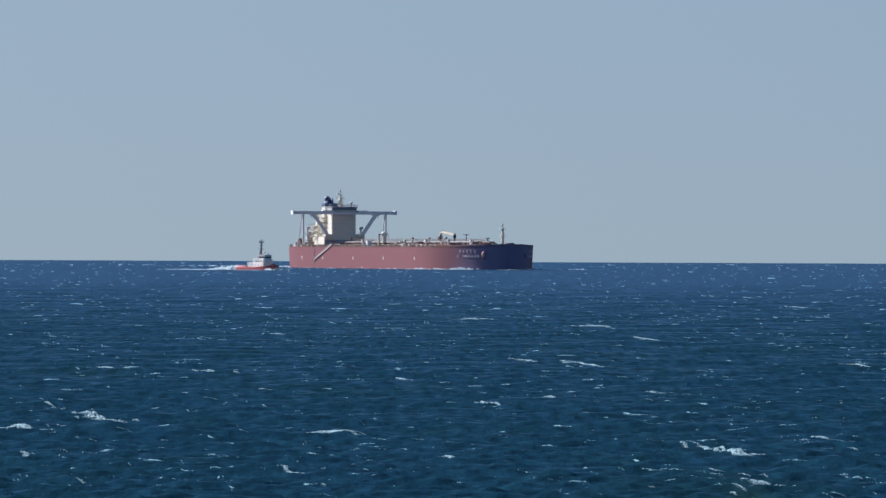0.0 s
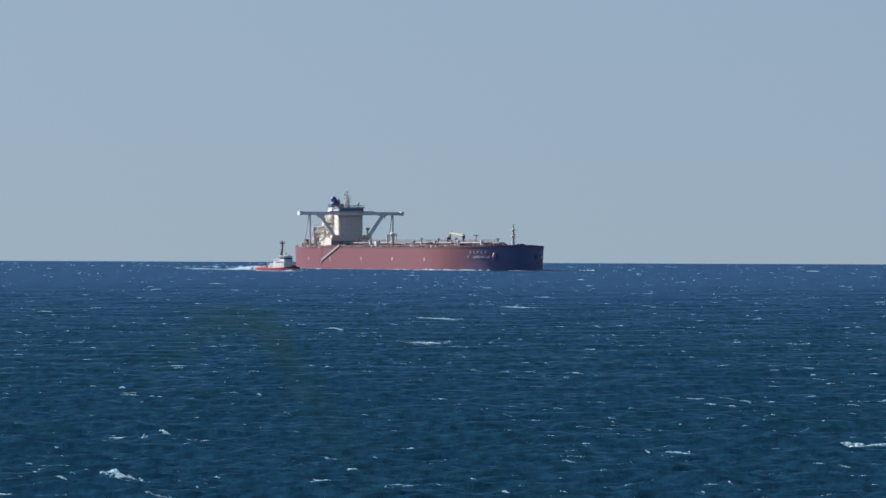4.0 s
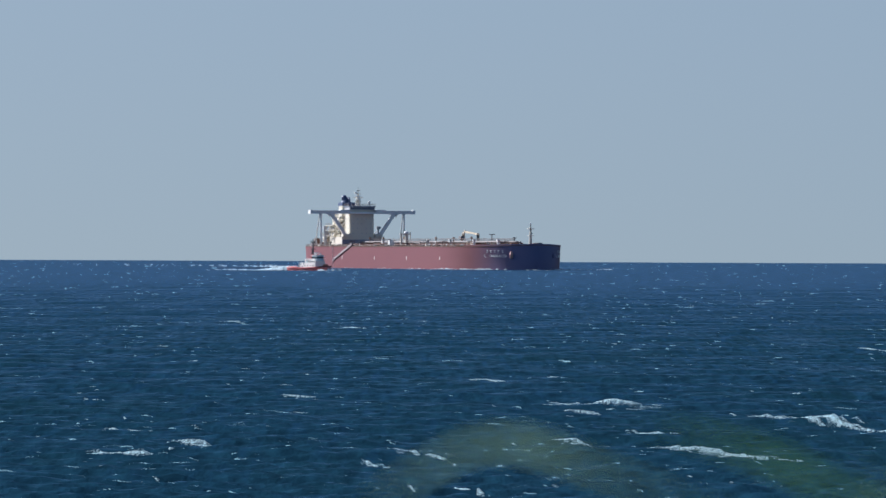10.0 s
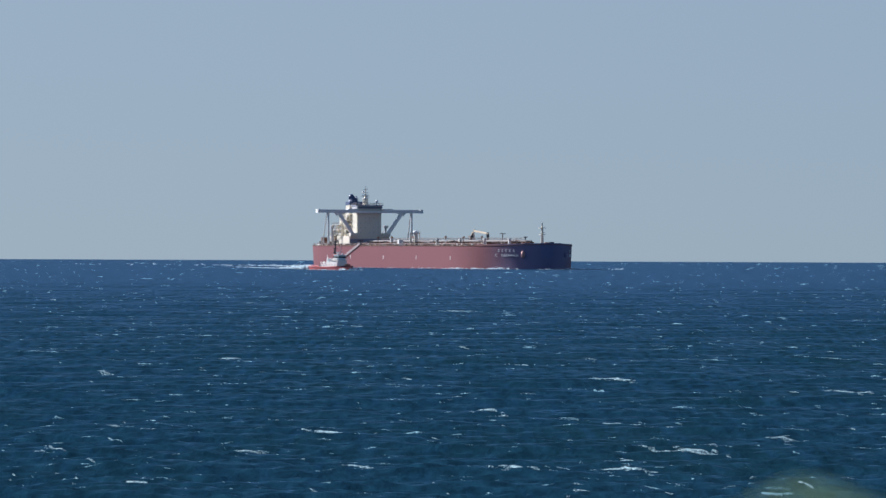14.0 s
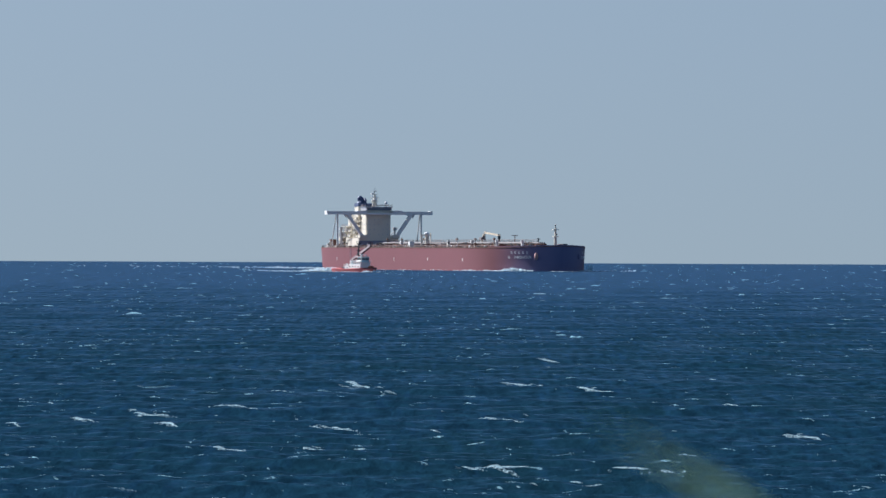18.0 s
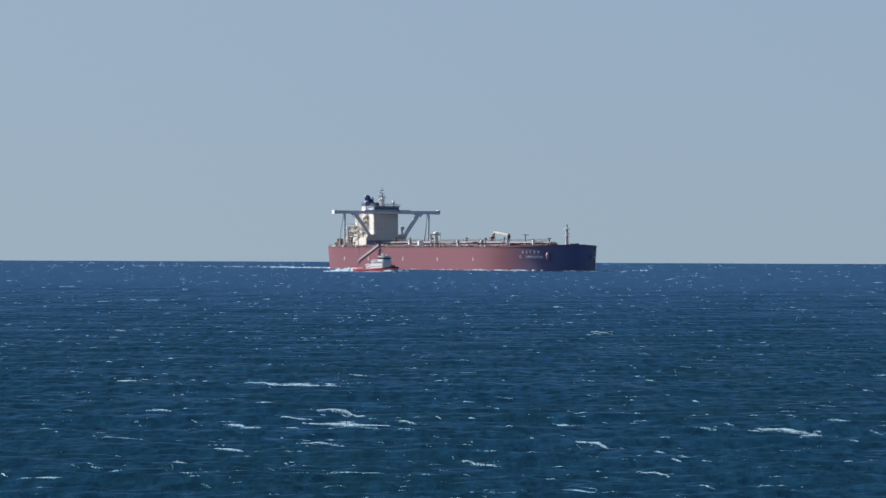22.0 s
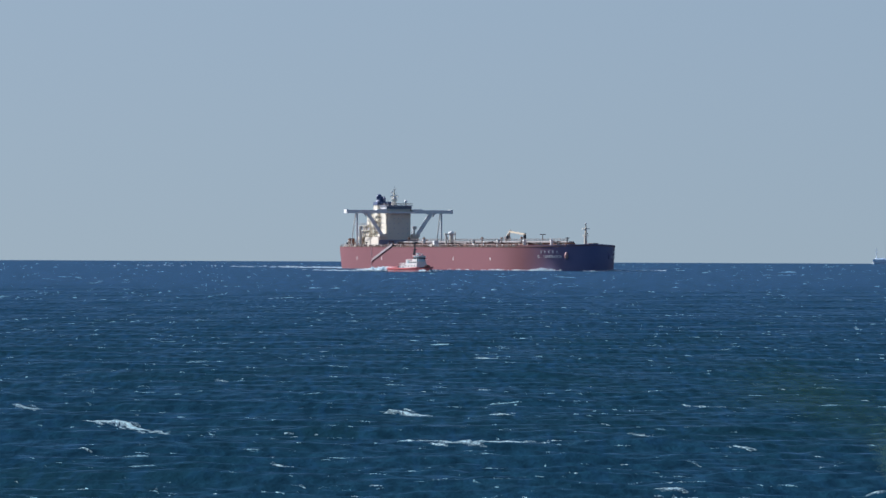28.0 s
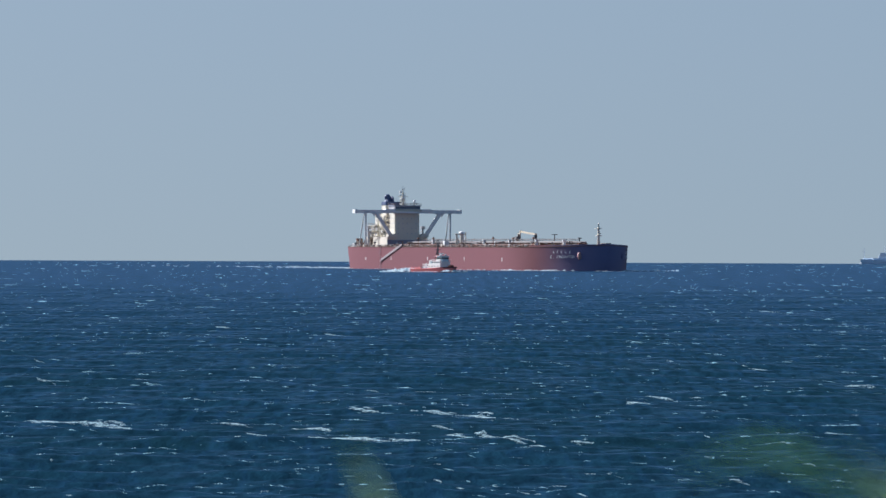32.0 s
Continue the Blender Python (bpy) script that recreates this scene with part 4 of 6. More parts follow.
# ---- the harbour tug ----
def build_tug():
    tug = tagged(new("harbour_tug"), "red and white harbour tug with tall dark mast", "tug")

    def half(a):
        s = 14 - a
        h = 4.8 * max(0.0, 1 - max(0.0, 1 - s / 9.0) ** 2.2) ** 0.7 if s < 9 else 4.8
        return max(0.05, min(h, 3.9 + 0.3 * (a + 14)))

    def top(a):
        return 1.45 + 0.025 * max(0.0, a) + 0.0025 * max(0.0, a) ** 2
    st = [-14, -13, -10, -6, 0, 5, 7, 9, 10.5, 12, 13, 13.6, 14]
    bm = bmesh.new()
    sides = []
    for s in (-1, 1):
        rows = [[bm.verts.new((a - (1.2 * (1 - (z + 1) / (top(a) + 1)) if a > 9 else 0), s * half(a) * (0.86 + 0.14 * min(1, (z + 1) / 2.5)), z)) for z in (-1.0, 0.3, 1.2, top(a))] for a in st]
        sides.append(rows)
        for r0, r1 in zip(rows, rows[1:]):
            for j in range(3):
                f = (r0[j], r1[j], r1[j + 1], r0[j + 1])
                bm.faces.new(f if s < 0 else f[::-1])
    for j in range(3):
        bm.faces.new((sides[1][0][j], sides[0][0][j], sides[0][0][j + 1], sides[1][0][j + 1]))
    hull = part("hull", bm, TUG_RED, tug, "bright red tug hull", smooth=True)
    bm = bmesh.new()
    e = [[bm.verts.new((a, s * (half(a) - 0.15), top(a) - 0.5)) for a in st] for s in (-1, 1)]
    for i in range(len(st) - 1):
        bm.faces.new((e[0][i], e[0][i + 1], e[1][i + 1], e[1][i]))
    part("deck", bm, DECK_RED, hull)
    for s in (-1, 1):
        bm = bmesh.new()
        for a, b in zip(st, st[1:]):
            beam((a, s * half(a), top(a) - 0.1), (b, s * half(b), top(b) - 0.1), 0.5, 0.35, bm)
        part("rubbing_strake", bm, TUG_RED, hull)
    bm = bmesh.new()
    for s in (-1, 1):
        for a, b in zip(st[8:], st[9:]):
            beam((a, s * (half(a) + 0.1), top(a) - 0.15), (b, s * (half(b) + 0.1), top(b) - 0.15), 0.45, 0.42, bm)
    part("bow_fender", bm, RUBBER, hull, "thick black rubber bow fender")
    part("deckhouse", box(-2.2, 7.6, -2.9, 2.9, 0.8, 3.7, bev=0.4), WHITE, tug)
    part("aft_house", box(-6.6, -2.2, -2.6, 2.6, 0.8, 2.7, bev=0.4), WHITE, tug)
    part("upper_house", box(0.2, 7.4, -2.6, 2.6, 3.7, 4.6, bev=0.4), WHITE, tug)
    wh = part("wheelhouse", box(2.8, 7.2, -2.25, 2.25, 4.6, 7.0, bev=0.6, taper=0.08), TUG_BLUE, tug, "pale blue wheelhouse with dark windows")
    part("bridge_deck", box(-0.4, 7.9, -2.95, 2.95, 4.5, 4.7, bev=0.4), WHITE, tug)
    part("funnel_casing", box(-1.6, 0.2, -2.4, 2.4, 3.7, 5.0, bev=0.3, taper=0.08), TUG_BLUE, tug)
    for x in (-5.6, -3.4):
        part("house_door", box(x - 0.4, x + 0.4, -2.66, -2.58, 0.9, 2.4), DECK_GREY, tug)
    for x in (1.2, 2.8, 4.4, 6.0):
        part("upper_window", box(x - 0.4, x + 0.4, -2.66, -2.58, 3.9, 4.35), BRIDGE_GLASS, tug)
    railing([(0.0, -2.85, 4.7), (7.7, -2.85, 4.7), (7.7, 2.85, 4.7), (0.0, 2.85, 4.7)], 0.95, tug, WHITE, "bridge_deck_railing", 1.3, 0.04)
    # white plate added for the sunlit starboard side of the wheelhouse
    part("wheelhouse_lit_side", box(3.0, 6.4, -2.38, -2.18, 4.6, 5.5), WHITE, wh)
    for y in (-1.5, -0.5, 0.5, 1.5):
        part("window", box(7.02, 7.16, y - 0.4, y + 0.4, 5.6, 6.5), GLASS, wh)
    for x in (3.7, 5.0, 6.2):
        for s in (-1, 1):
            part("window", box(x - 0.5, x + 0.5, s * 2.1, s * 2.24, 5.6, 6.5), GLASS, wh)
    part("wheelhouse_roof", box(2.5, 7.4, -2.35, 2.35, 7.0, 7.25, bev=0.6), WHITE, wh)
    for x in (-1, 1.2, 3.4, 5.6):
        part("porthole", rod((x, -2.89, 2.5), (x, -2.97, 2.5), 0.28, n=10), GLASS, tug)
    part("mast", rod((1.6, 0, 3.7), (1.6, 0, 14.2), 0.42, r2=0.26), DARK, tug, "tall dark mast")
    part("mast_stay", rod((-0.8, 0, 3.7), (1.5, 0, 11.2), 0.16), DARK, tug)
    for z, w in ((8.2, 1.1), (10.0, 1.4), (11.7, 1.0), (13.0, 1.4)):
        part("mast_yard", beam((1.6, -w, z), (1.6, w, z), 0.28, 0.28), DARK, tug)
    for w in (-1, 1):
        part("mast_arm", rod((1.6, 0, 12.4), (1.6, w * 1.5, 14.1), 0.16), DARK, tug)
    part("mast_foot", box(0.7, 2.5, -0.9, 0.9, 4.6, 7.4, bev=0.3, taper=0.25), TUG_RED, tug, "red painted foot of the mast")
    part("wheelhouse_visor", box(6.6, 7.7, -2.4, 2.4, 6.6, 6.9, bev=0.3), WHITE, wh)
    part("mast_light", rod((1.6, 0, 13.9), (1.6, 0, 14.6), 0.2), DARK, tug)
    part("radar", beam((4.2, -1.3, 8.2), (4.2, 1.3, 8.2), 0.35, 0.4), WHITE, tug)
    part("radar_post", rod((4.2, 0, 7.2), (4.2, 0, 8.2), 0.25), WHITE, tug)
    part("searchlight", ball((6.0, 1.0, 7.7), 0.45), STEEL, tug, smooth=True)
    part("fire_monitor", beam((4.6, -1.2, 7.5), (6.0, -1.2, 8.0), 0.4, 0.5), STEEL, tug)
    for s in (-1, 1):
        part("exhaust_stack", box(-1.9, -0.5, s * 1.4, s * 2.5, 3.7, 5.4, bev=0.3), WHITE, tug)
        part("vent", rod((-4.4, s * 2.0, 2.7), (-4.4, s * 2.0, 3.9), 0.35), WHITE, tug)
    part("towing_winch", rod((-8.0, -1.4, 1.8), (-8.0, 1.4, 1.8), 0.9, n=12), DARK, tug)
    part("tow_hook", box(-10.0, -9.4, -0.4, 0.4, 0.8, 2.1, bev=0.1), DARK, tug)
    part("aft_locker", box(-11.8, -10.4, -2.6, 2.6, 0.8, 1.8, bev=0.1), TUG_RED, tug)
    part("fore_winch", rod((11.4, -1.1, 2.4), (11.4, 1.1, 2.4), 0.7, n=10), RUST, tug)
    for s in (-1, 1):
        railing([(-6.4, s * 2.5, 2.7), (-2.3, s * 2.5, 2.7)], 1.0, tug, WHITE, "boat_deck_railing", 1.2, 0.05)
        railing([(-13.4, s * 3.9, 1.3), (-5.2, s * 4.6, 1.3)], 0.9, tug, TUG_RED, "bulwark_rail", 1.4, 0.05)
    return tug


def tug_pose(t):
    u = t / 32
    bearing = -0.03289 + 0.029293 * u + 0.002283 * u * u
    d = 2640 - 130 * u
    bob = 0.25 * math.sin(t * 1.9)
    return pose(bearing * d, d, 0.12 * math.sin(t * 1.6), 1.6 * math.sin(t * 1.3), bob * 3, 37 - 90)


# ---- a coaster far out ----
def build_far_ship():
    ship = tagged(new("coaster"), "dark hazy small cargo ship far out at sea", "ship")
    L = 34.0
    bm = bmesh.new()
    st = [-L, -L + 2, -20, 0, 16, 20.5, 26, 31, L]
    rows = []
    for s in (-1, 1):
        cols = []
        for a in st:
            h = 6.5 * min(1.0, (L - a) / 18) + 0.05
            t = 3.0 + (1.1 if a > 20 else 0.9 if a < -18 else 0)
            cols.append([bm.verts.new((a - 5.0 * max(0.0, (a - 20) / 14) ** 2, s * h * 0.9, -1.5)), bm.verts.new((a, s * h, t))])
        rows.append(cols)
        for c0, c1 in zip(cols, cols[1:]):
            f = (c0[0], c1[0], c1[1], c0[1])
            bm.faces.new(f if s < 0 else f[::-1])
    for i in range(len(st) - 1):
        bm.faces.new((rows[0][i][1], rows[0][i + 1][1], rows[1][i + 1][1], rows[1][i][1]))
    bm.faces.new((rows[1][0][0], rows[0][0][0], rows[0][0][1], rows[1][0][1]))
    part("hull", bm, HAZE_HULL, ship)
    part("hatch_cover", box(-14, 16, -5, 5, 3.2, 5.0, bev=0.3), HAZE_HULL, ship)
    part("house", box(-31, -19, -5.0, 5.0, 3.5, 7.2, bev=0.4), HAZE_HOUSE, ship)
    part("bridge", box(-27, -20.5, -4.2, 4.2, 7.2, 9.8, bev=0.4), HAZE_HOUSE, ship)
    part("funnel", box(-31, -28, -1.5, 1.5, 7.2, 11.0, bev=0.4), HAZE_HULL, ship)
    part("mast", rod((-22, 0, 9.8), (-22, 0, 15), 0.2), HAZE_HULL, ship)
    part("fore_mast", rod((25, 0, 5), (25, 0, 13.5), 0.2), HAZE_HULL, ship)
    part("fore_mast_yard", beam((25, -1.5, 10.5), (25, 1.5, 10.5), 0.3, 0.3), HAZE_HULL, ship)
    bm = bmesh.new()
    box(33.0, 34.8, -1.2, 1.2, -0.3, 0.4, bm, 0.5, 0.6)
    part("bow_wave", bm, SOLID_FOAM, ship, "white foam at the stem")
    return ship


def far_pose(t):
    d, th = 4890.0, radians(-27)
    bow = (0.07414 + 0.000545 * (32 - t)) * d
    return pose(bow + 34 * math.sin(-th), d, 0, 0, 0, math.degrees(th) - 90)


tanker = build_tanker()
tug = build_tug()
coaster = build_far_ship()


# ---- foam that the ships throw up ----
def hull_foam():
    r = np.random.default_rng(3)
    px, py, pz, w, h, dd, tn, cv = [], [], [], [], [], [], [], []

    def put(a, b, wide, high, deep, cover=0.75):
        px.append(a), py.append(b), pz.append(0.0), cv.append(cover), w.append(wide), h.append(high), dd.append(deep), tn.append(0.0)
    for i in range(130):
        a = r.uniform(-164, 150)
        for s in (-1, 1):
            if r.random() < 0.75:
                put(a, s * (water_half(a, 0) + r.uniform(0.1, 1.3)), r.uniform(1.0, 4), r.uniform(0.08, 0.34) * (2.0 if r.random() < 0.1 else 1), r.uniform(0.5, 1.3), 0.62)
    for c, n, rise in ((98, 5, 0.7), (114, 12, 0.9), (130, 18, 0.9), (144, 18, 0.9), (62, 4, 0.7)):
        for i in range(n):
            a = c + r.normal(0, 4.5)
            for s in (-1, 1):
                put(a, s * (water_half(a, 0) + r.uniform(0.3, 4.0)), r.uniform(1, 4), rise * r.uniform(0.3, 1.0), r.uniform(0.6, 1.8), 1.0)
    for i in range(26):
        put(r.uniform(166, 180), r.normal(0, 5), r.uniform(1, 3), r.uniform(0.15, 0.5), r.uniform(0.5, 1.3), 0.75)
    for i in range(420):
        back = r.exponential(60) if i % 6 else r.uniform(0, 420)
        put(-166 - back, r.normal(0, 11 + back * 0.05), r.uniform(1.5, 5), r.uniform(0.2, 0.8), r.uniform(0.5, 1.5), 0.75)
    for i in range(60):
        a = 158 - min(32.0, r.exponential(13))
        put(a, water_half(a, 0) + r.uniform(1, 4) + max(0.0, 158 - a) * 0.75, r.uniform(1, 4), r.uniform(0.2, 0.75), r.uniform(0.5, 1.4), 0.85)
    for i in range(70):
        put(-163 + r.normal(0, 4), -r.uniform(8, 17), r.uniform(1, 4), r.uniform(0.2, 0.9), r.uniform(0.5, 1.3), 1.1)
    ob = froth("tanker_bow_wave_and_wake", np.array(px), np.array(py), np.array(pz), np.array(w), np.array(h), np.array(dd), np.array(tn), np.array(cv), 5, mat=WASH)
    return tagged(ob, "white foam along the tanker's waterline and wake", "foam", kind="stuff")


def tug_foam():
    r = np.random.default_rng(9)
    n = 760
    back = 14.2 + np.where(np.arange(n) % 6 < 5, r.gamma(1.6, 6.0, n), r.uniform(0, 62, n))
    py = r.normal(0, 1.5 + back * 0.05)
    high = r.uniform(0.3, 1.0, n) * (0.35 + 2.3 * np.exp(-((back - 20) / 11) ** 2))
    px = -back
    m = 110
    px = np.concatenate([px, r.uniform(-13, 13, m), 13.5 + r.normal(0, 1.6, 40)])
    side = np.where(r.random(m) < 0.5, -1, 1) * (4.6 - np.clip(px[n:n + m] - 7, 0, 7) * 0.45 + r.uniform(0.2, 1.2, m))
    py = np.concatenate([py, side, r.normal(0, 2.6, 40)])
    high = np.concatenate([high, r.uniform(0.08, 0.35, m), r.uniform(0.5, 1.7, 40)])
    k = len(px)
    ob = froth("tug_wash", px, py, np.zeros(k), r.uniform(0.8, 3.0, k), high, r.uniform(0.5, 1.4, k), r.uniform(-0.4, 0.4, k), 1.08, 6, mat=WASH)
    return tagged(ob, "churned white wash round and behind the tug", "foam", kind="stuff")


def bow_surge():
    """The white water that the bow heaves up when it meets a larger sea."""
    r = np.random.default_rng(12)
    n = 240
    a = r.normal(141, 6.0, n)
    y = np.array([-(water_half(v, 0) + r.uniform(0.3, 4.5)) for v in a])
    high = 2.5 * np.exp(-((a - 146) / 9) ** 2) * r.uniform(0.35, 1.0, n)
    ob = froth("bow_surge", a, y, np.zeros(n), r.uniform(0.8, 3.0, n), high, r.uniform(0.5, 1.4, n), r.uniform(-1.0, -0.4, n), 1.15, 7, mat=WASH)
    return tagged(ob, "white water heaved up beside the tanker's bow", "foam", kind="stuff")


def bow_spray():
    """A torn plume of spray thrown up on the far side of the bow."""
    r = np.random.default_rng(15)
    n = 46
    a, y = r.normal(150, 1.0, n), r.normal(19.2, 0.9, n)
    high = r.uniform(1.5, 7.5, n) * np.exp(-((a - 150) / 1.6) ** 2)
    ob = froth("bow_spray", a, y, np.zeros(n), r.uniform(0.5, 1.6, n), high, r.uniform(0.2, 0.6, n), r.uniform(-0.5, 0.5, n), 0.62, 8, mat=FOAM)
    return tagged(ob, "thin plume of spray beside the tanker's bow", "spray", kind="stuff")


tanker_foam, tug_wash = hull_foam(), tug_foam()
tanker_surge, tanker_spray = bow_surge(), bow_spray()


# ---- whitecaps over the open sea, each batch breaking for a few seconds ----
def sea_place(bearing, dip, t):
    """The mean water seen from the dune under a bearing and a dip below the horizon (tangents) at t, in the sheet's own space."""
    d = EYE.z / max(dip, 0.00187)
    return (bearing * d - DRIFT.x * t, d - DRIFT.y * t, d)


def torn_crest(r, m, tilt, high, deep, cover, ox=0.0, oy=0.0):
    """A sheet of froth over one crest: a thin back edge, the crest, its spilling face and a ragged toe. Verts, faces, cover."""
    cols = 9 + int(10 * m)
    u = np.linspace(-1, 1, cols)
    peak = r.uniform(-0.5, 0.6)
    env = np.where(u < peak, (1 + u) / (1 + peak), (1 - u) / (1 - peak)) ** r.uniform(0.3, 0.7)
    rag = np.convolve(np.pad(np.clip(r.normal(0.85, 0.3, cols), 0.2, 1.4), 2, mode="edge"), np.ones(5) / 5, "valid")
    sag = r.uniform(-0.15, 0.2) * m * (1 - u * u) + np.convolve(np.pad(r.normal(0, 0.16, cols), 2, mode="edge"), np.ones(5) / 5, "valid") * deep * 4
    along = math.hypot(1, tilt) * m / 2
    c, q = 1 / math.hypot(1, tilt), tilt / math.hypot(1, tilt)
    verts, covers = [], []
    for v, lift, cv in ((0.6, 0.0, 0.25), (0.0, 1.0, 1.0), (-0.7, 0.62, 0.95), (-1.3, 0.22, 0.74), (-2.2, 0.0, 0.35)):
        vv = sag + v * deep * (0.2 + 0.8 * env) * (1 if v >= 0 else r.uniform(0.6, 1.4, cols))
        x, y = ox + u * along * c - vv * q * 0.3, oy + u * along * q + vv
        z = lift * high * env * rag - 0.03 * (lift == 0)
        verts.append(np.stack([x, y, z], -1))
        covers.append(cover * cv * (0.78 + 0.22 * env) * r.uniform(0.74, 1.12, cols))
    k = len(verts)
    i = (np.arange(k - 1)[:, None] * cols + np.arange(cols - 1)[None, :]).ravel()
    return np.concatenate(verts), np.stack([i, i + 1, i + 1 + cols, i + cols], -1), np.concatenate(covers)


def joined_crests(name, pieces, mat, x=0.0, y=0.0):
    """The pieces as one mesh, laid on the sheet's own waves round x, y."""
    verts, faces, cover, base = [], [], [], 0
    for v, f, c in pieces:
        verts.append(v), faces.append(f + base), cover.append(c)
        base += len(v)
    v = np.concatenate(verts)
    v[:, 2] += sea_height(v[:, 0] + x, v[:, 1] + y, row_gap(v[:, 1] + y))
    ob = mesh_object(name, v, np.concatenate(faces), mat)
    ob.data.attributes.new("cover", "FLOAT", "POINT").data.foreach_set("value", np.concatenate(cover).astype(np.float32))
    return ob


def lace(batch, centre, count):
    """Small torn crests on the nearer chop, thin and broken."""
    r = np.random.default_rng(300 + batch)
    pieces = []
    while len(pieces) < count:
        t = centre + r.uniform(-1.2, 1.2)
        x, y, d = sea_place(r.uniform(-0.084, 0.084), 0.0085 + 0.0365 * r.random() ** 1.25, t)
        if noise.noise(Vector((x / 11, y / 50, batch + 40))) < r.uniform(-0.4, 0.4):
            continue
        m = min(1.5, r.lognormal(-1.05, 0.55) * (0.7 + d / 900))
        pieces.append(torn_crest(r, m, -r.uniform(-0.8, 4.0), (0.018 + 0.042 * m) * r.uniform(0.6, 1.3), 0.08 + 0.08 * m, r.uniform(0.44, 0.7), x, y))
    return tagged(joined_crests("torn_whitecaps", pieces, CREST_FOAM), "thin torn whitecaps on the nearer chop", "foam", kind="stuff")


def specks(batch, centre, count):
    r = np.random.default_rng(100 + batch)
    px, py, w, h, cv = [], [], [], [], []
    while len(px) < count:
        t = centre + r.uniform(-1.2, 1.2)
        x, y, d = sea_place(r.uniform(-0.0832, 0.0834), 0.00217 + (0.0414 * r.random() ** 1.6 if len(px) % 5 < 4 else r.uniform(0, 0.0152)), t)
        if noise.noise(Vector((x / 14, y / 70, batch))) < r.uniform(-0.6, 0.5):
            continue
        ww = r.lognormal(-1.05, 0.6) + d / 2900 * r.lognormal(-0.2, 0.7)
        px.append(x), py.append(y), w.append(ww)
        h.append(min(0.6, (0.045 * ww + 0.012 + d / 17000) * r.lognormal(-0.15, 0.4))), cv.append(r.uniform(0.3, 0.72) + min(0.23, d / 5000))
    n = len(px)
    w = np.array(w)
    slant = -np.arctan(r.uniform(-0.8, 2.6, n))
    ob = froth("whitecaps", px, py, 0.0, w * 1.75, np.array(h) * 0.78, 0.2 * w, slant, np.array(cv), batch, 6, True)
    return tagged(ob, "small scattered whitecaps on the chop", "foam", kind="stuff")


BATCHES = [(c, specks(i, c, 1150)) for i, c in enumerate(np.arange(-0.6, 33.4, 1.2))]
BATCHES += [(c, lace(i, c, 88)) for i, c in enumerate(np.arange(-0.3, 33.4, 1.2))]


def breaker(t, cx, cy, m):
    """One breaking crest: a ragged spill of froth, with smaller torn pieces before and behind it, at its place on the sheet, m wide."""
    r = np.random.default_rng(int(t * 1000 + abs(cx) * 10))
    tilt = -r.uniform(0.4, 4.0)
    rise = (0.026 + 0.042 * m ** 0.85) * r.uniform(0.8, 1.25)
    pieces = [torn_crest(r, m, tilt, rise, 0.16 + 0.12 * m, r.uniform(0.56, 0.68))]
    for k in range(3 + int(m * 2.2)):
        o = r.uniform(-0.7, 0.7) * m
        pieces.append(torn_crest(r, m * r.uniform(0.08, 0.4), tilt + r.normal(0, 0.8), rise * r.uniform(0.3, 0.6), 0.12 + 0.05 * m, r.uniform(0.42, 0.64), o, o * tilt + r.normal(-0.5, 0.5 * m + 0.5)))
    ob = joined_crests("breaking_crest", pieces, CREST_FOAM, cx, cy)
    tagged(ob, "white breaking wave crest with torn froth", "whitecap", kind="stuff")
    ob.location = (cx, cy, 0)
    return ob


BREAKERS = []


def breakers(t, rows):
    for x, y, m in rows:
        BREAKERS.append((t, breaker(t, x, y, m)))


breakers(0.0, [(-19.12, 308.31, 3.79), (-20.91, 282.06, 2.34), (-18.00, 247.90, 1.78), (-6.24, 229.57, 0.91), (0.40, 247.04, 1.25), (3.96, 768.96, 4.67), (2.85, 336.15, 1.36), (6.85, 355.06, 1.78), (21.32, 592.85, 2.37), (14.10, 366.37, 1.30), (18.06, 278.94, 2.24), (13.46, 258.18, 3.07), (60.15, 943.69, 2.85), (-18.43, 616.44, 2.18), (7.01, 475.64, 1.91), (-2.81, 403.72, 1.22), (7.18, 301.11, 1.09), (-26.59, 439.48, 2.21), (33.31, 451.13, 1.57)])
breakers(1.0, [(-23.48, 330.55, 1.32), (-12.65, 241.41, 2.43), (-17.10, 247.83, 0.99), (-5.87, 277.84, 2.50), (6.33, 341.32, 1.73), (11.68, 461.53, 2.72), (18.77, 691.30, 4.10), (14.94, 276.78, 4.65), (12.97, 309.07, 1.21), (17.84, 302.30, 1.49), (15.65, 344.27, 2.03), (12.49, 219.48, 1.99), (12.40, 234.00, 1.38), (-2.11, 234.01, 0.92), (-17.13, 424.03, 2.98), (-14.18, 218.38, 0.65), (40.10, 507.12, 1.52), (11.10, 398.42, 1.62)])
breakers(2.0, [(6.11, 339.72, 2.33), (11.78, 401.38, 3.23), (11.39, 330.00, 1.95), (-7.31, 281.00, 1.66), (-1.41, 350.81, 2.81), (-1.03, 228.68, 0.66), (24.52, 362.22, 1.07), (-12.18, 225.97, 1.11), (5.97, 273.02, 1.06), (12.06, 233.37, 2.02), (-17.24, 409.81, 1.22), (19.45, 385.92, 1.53), (41.71, 773.10, 3.08), (10.78, 697.91, 3.43), (20.24, 244.57, 0.96), (-11.39, 228.87, 0.89)])
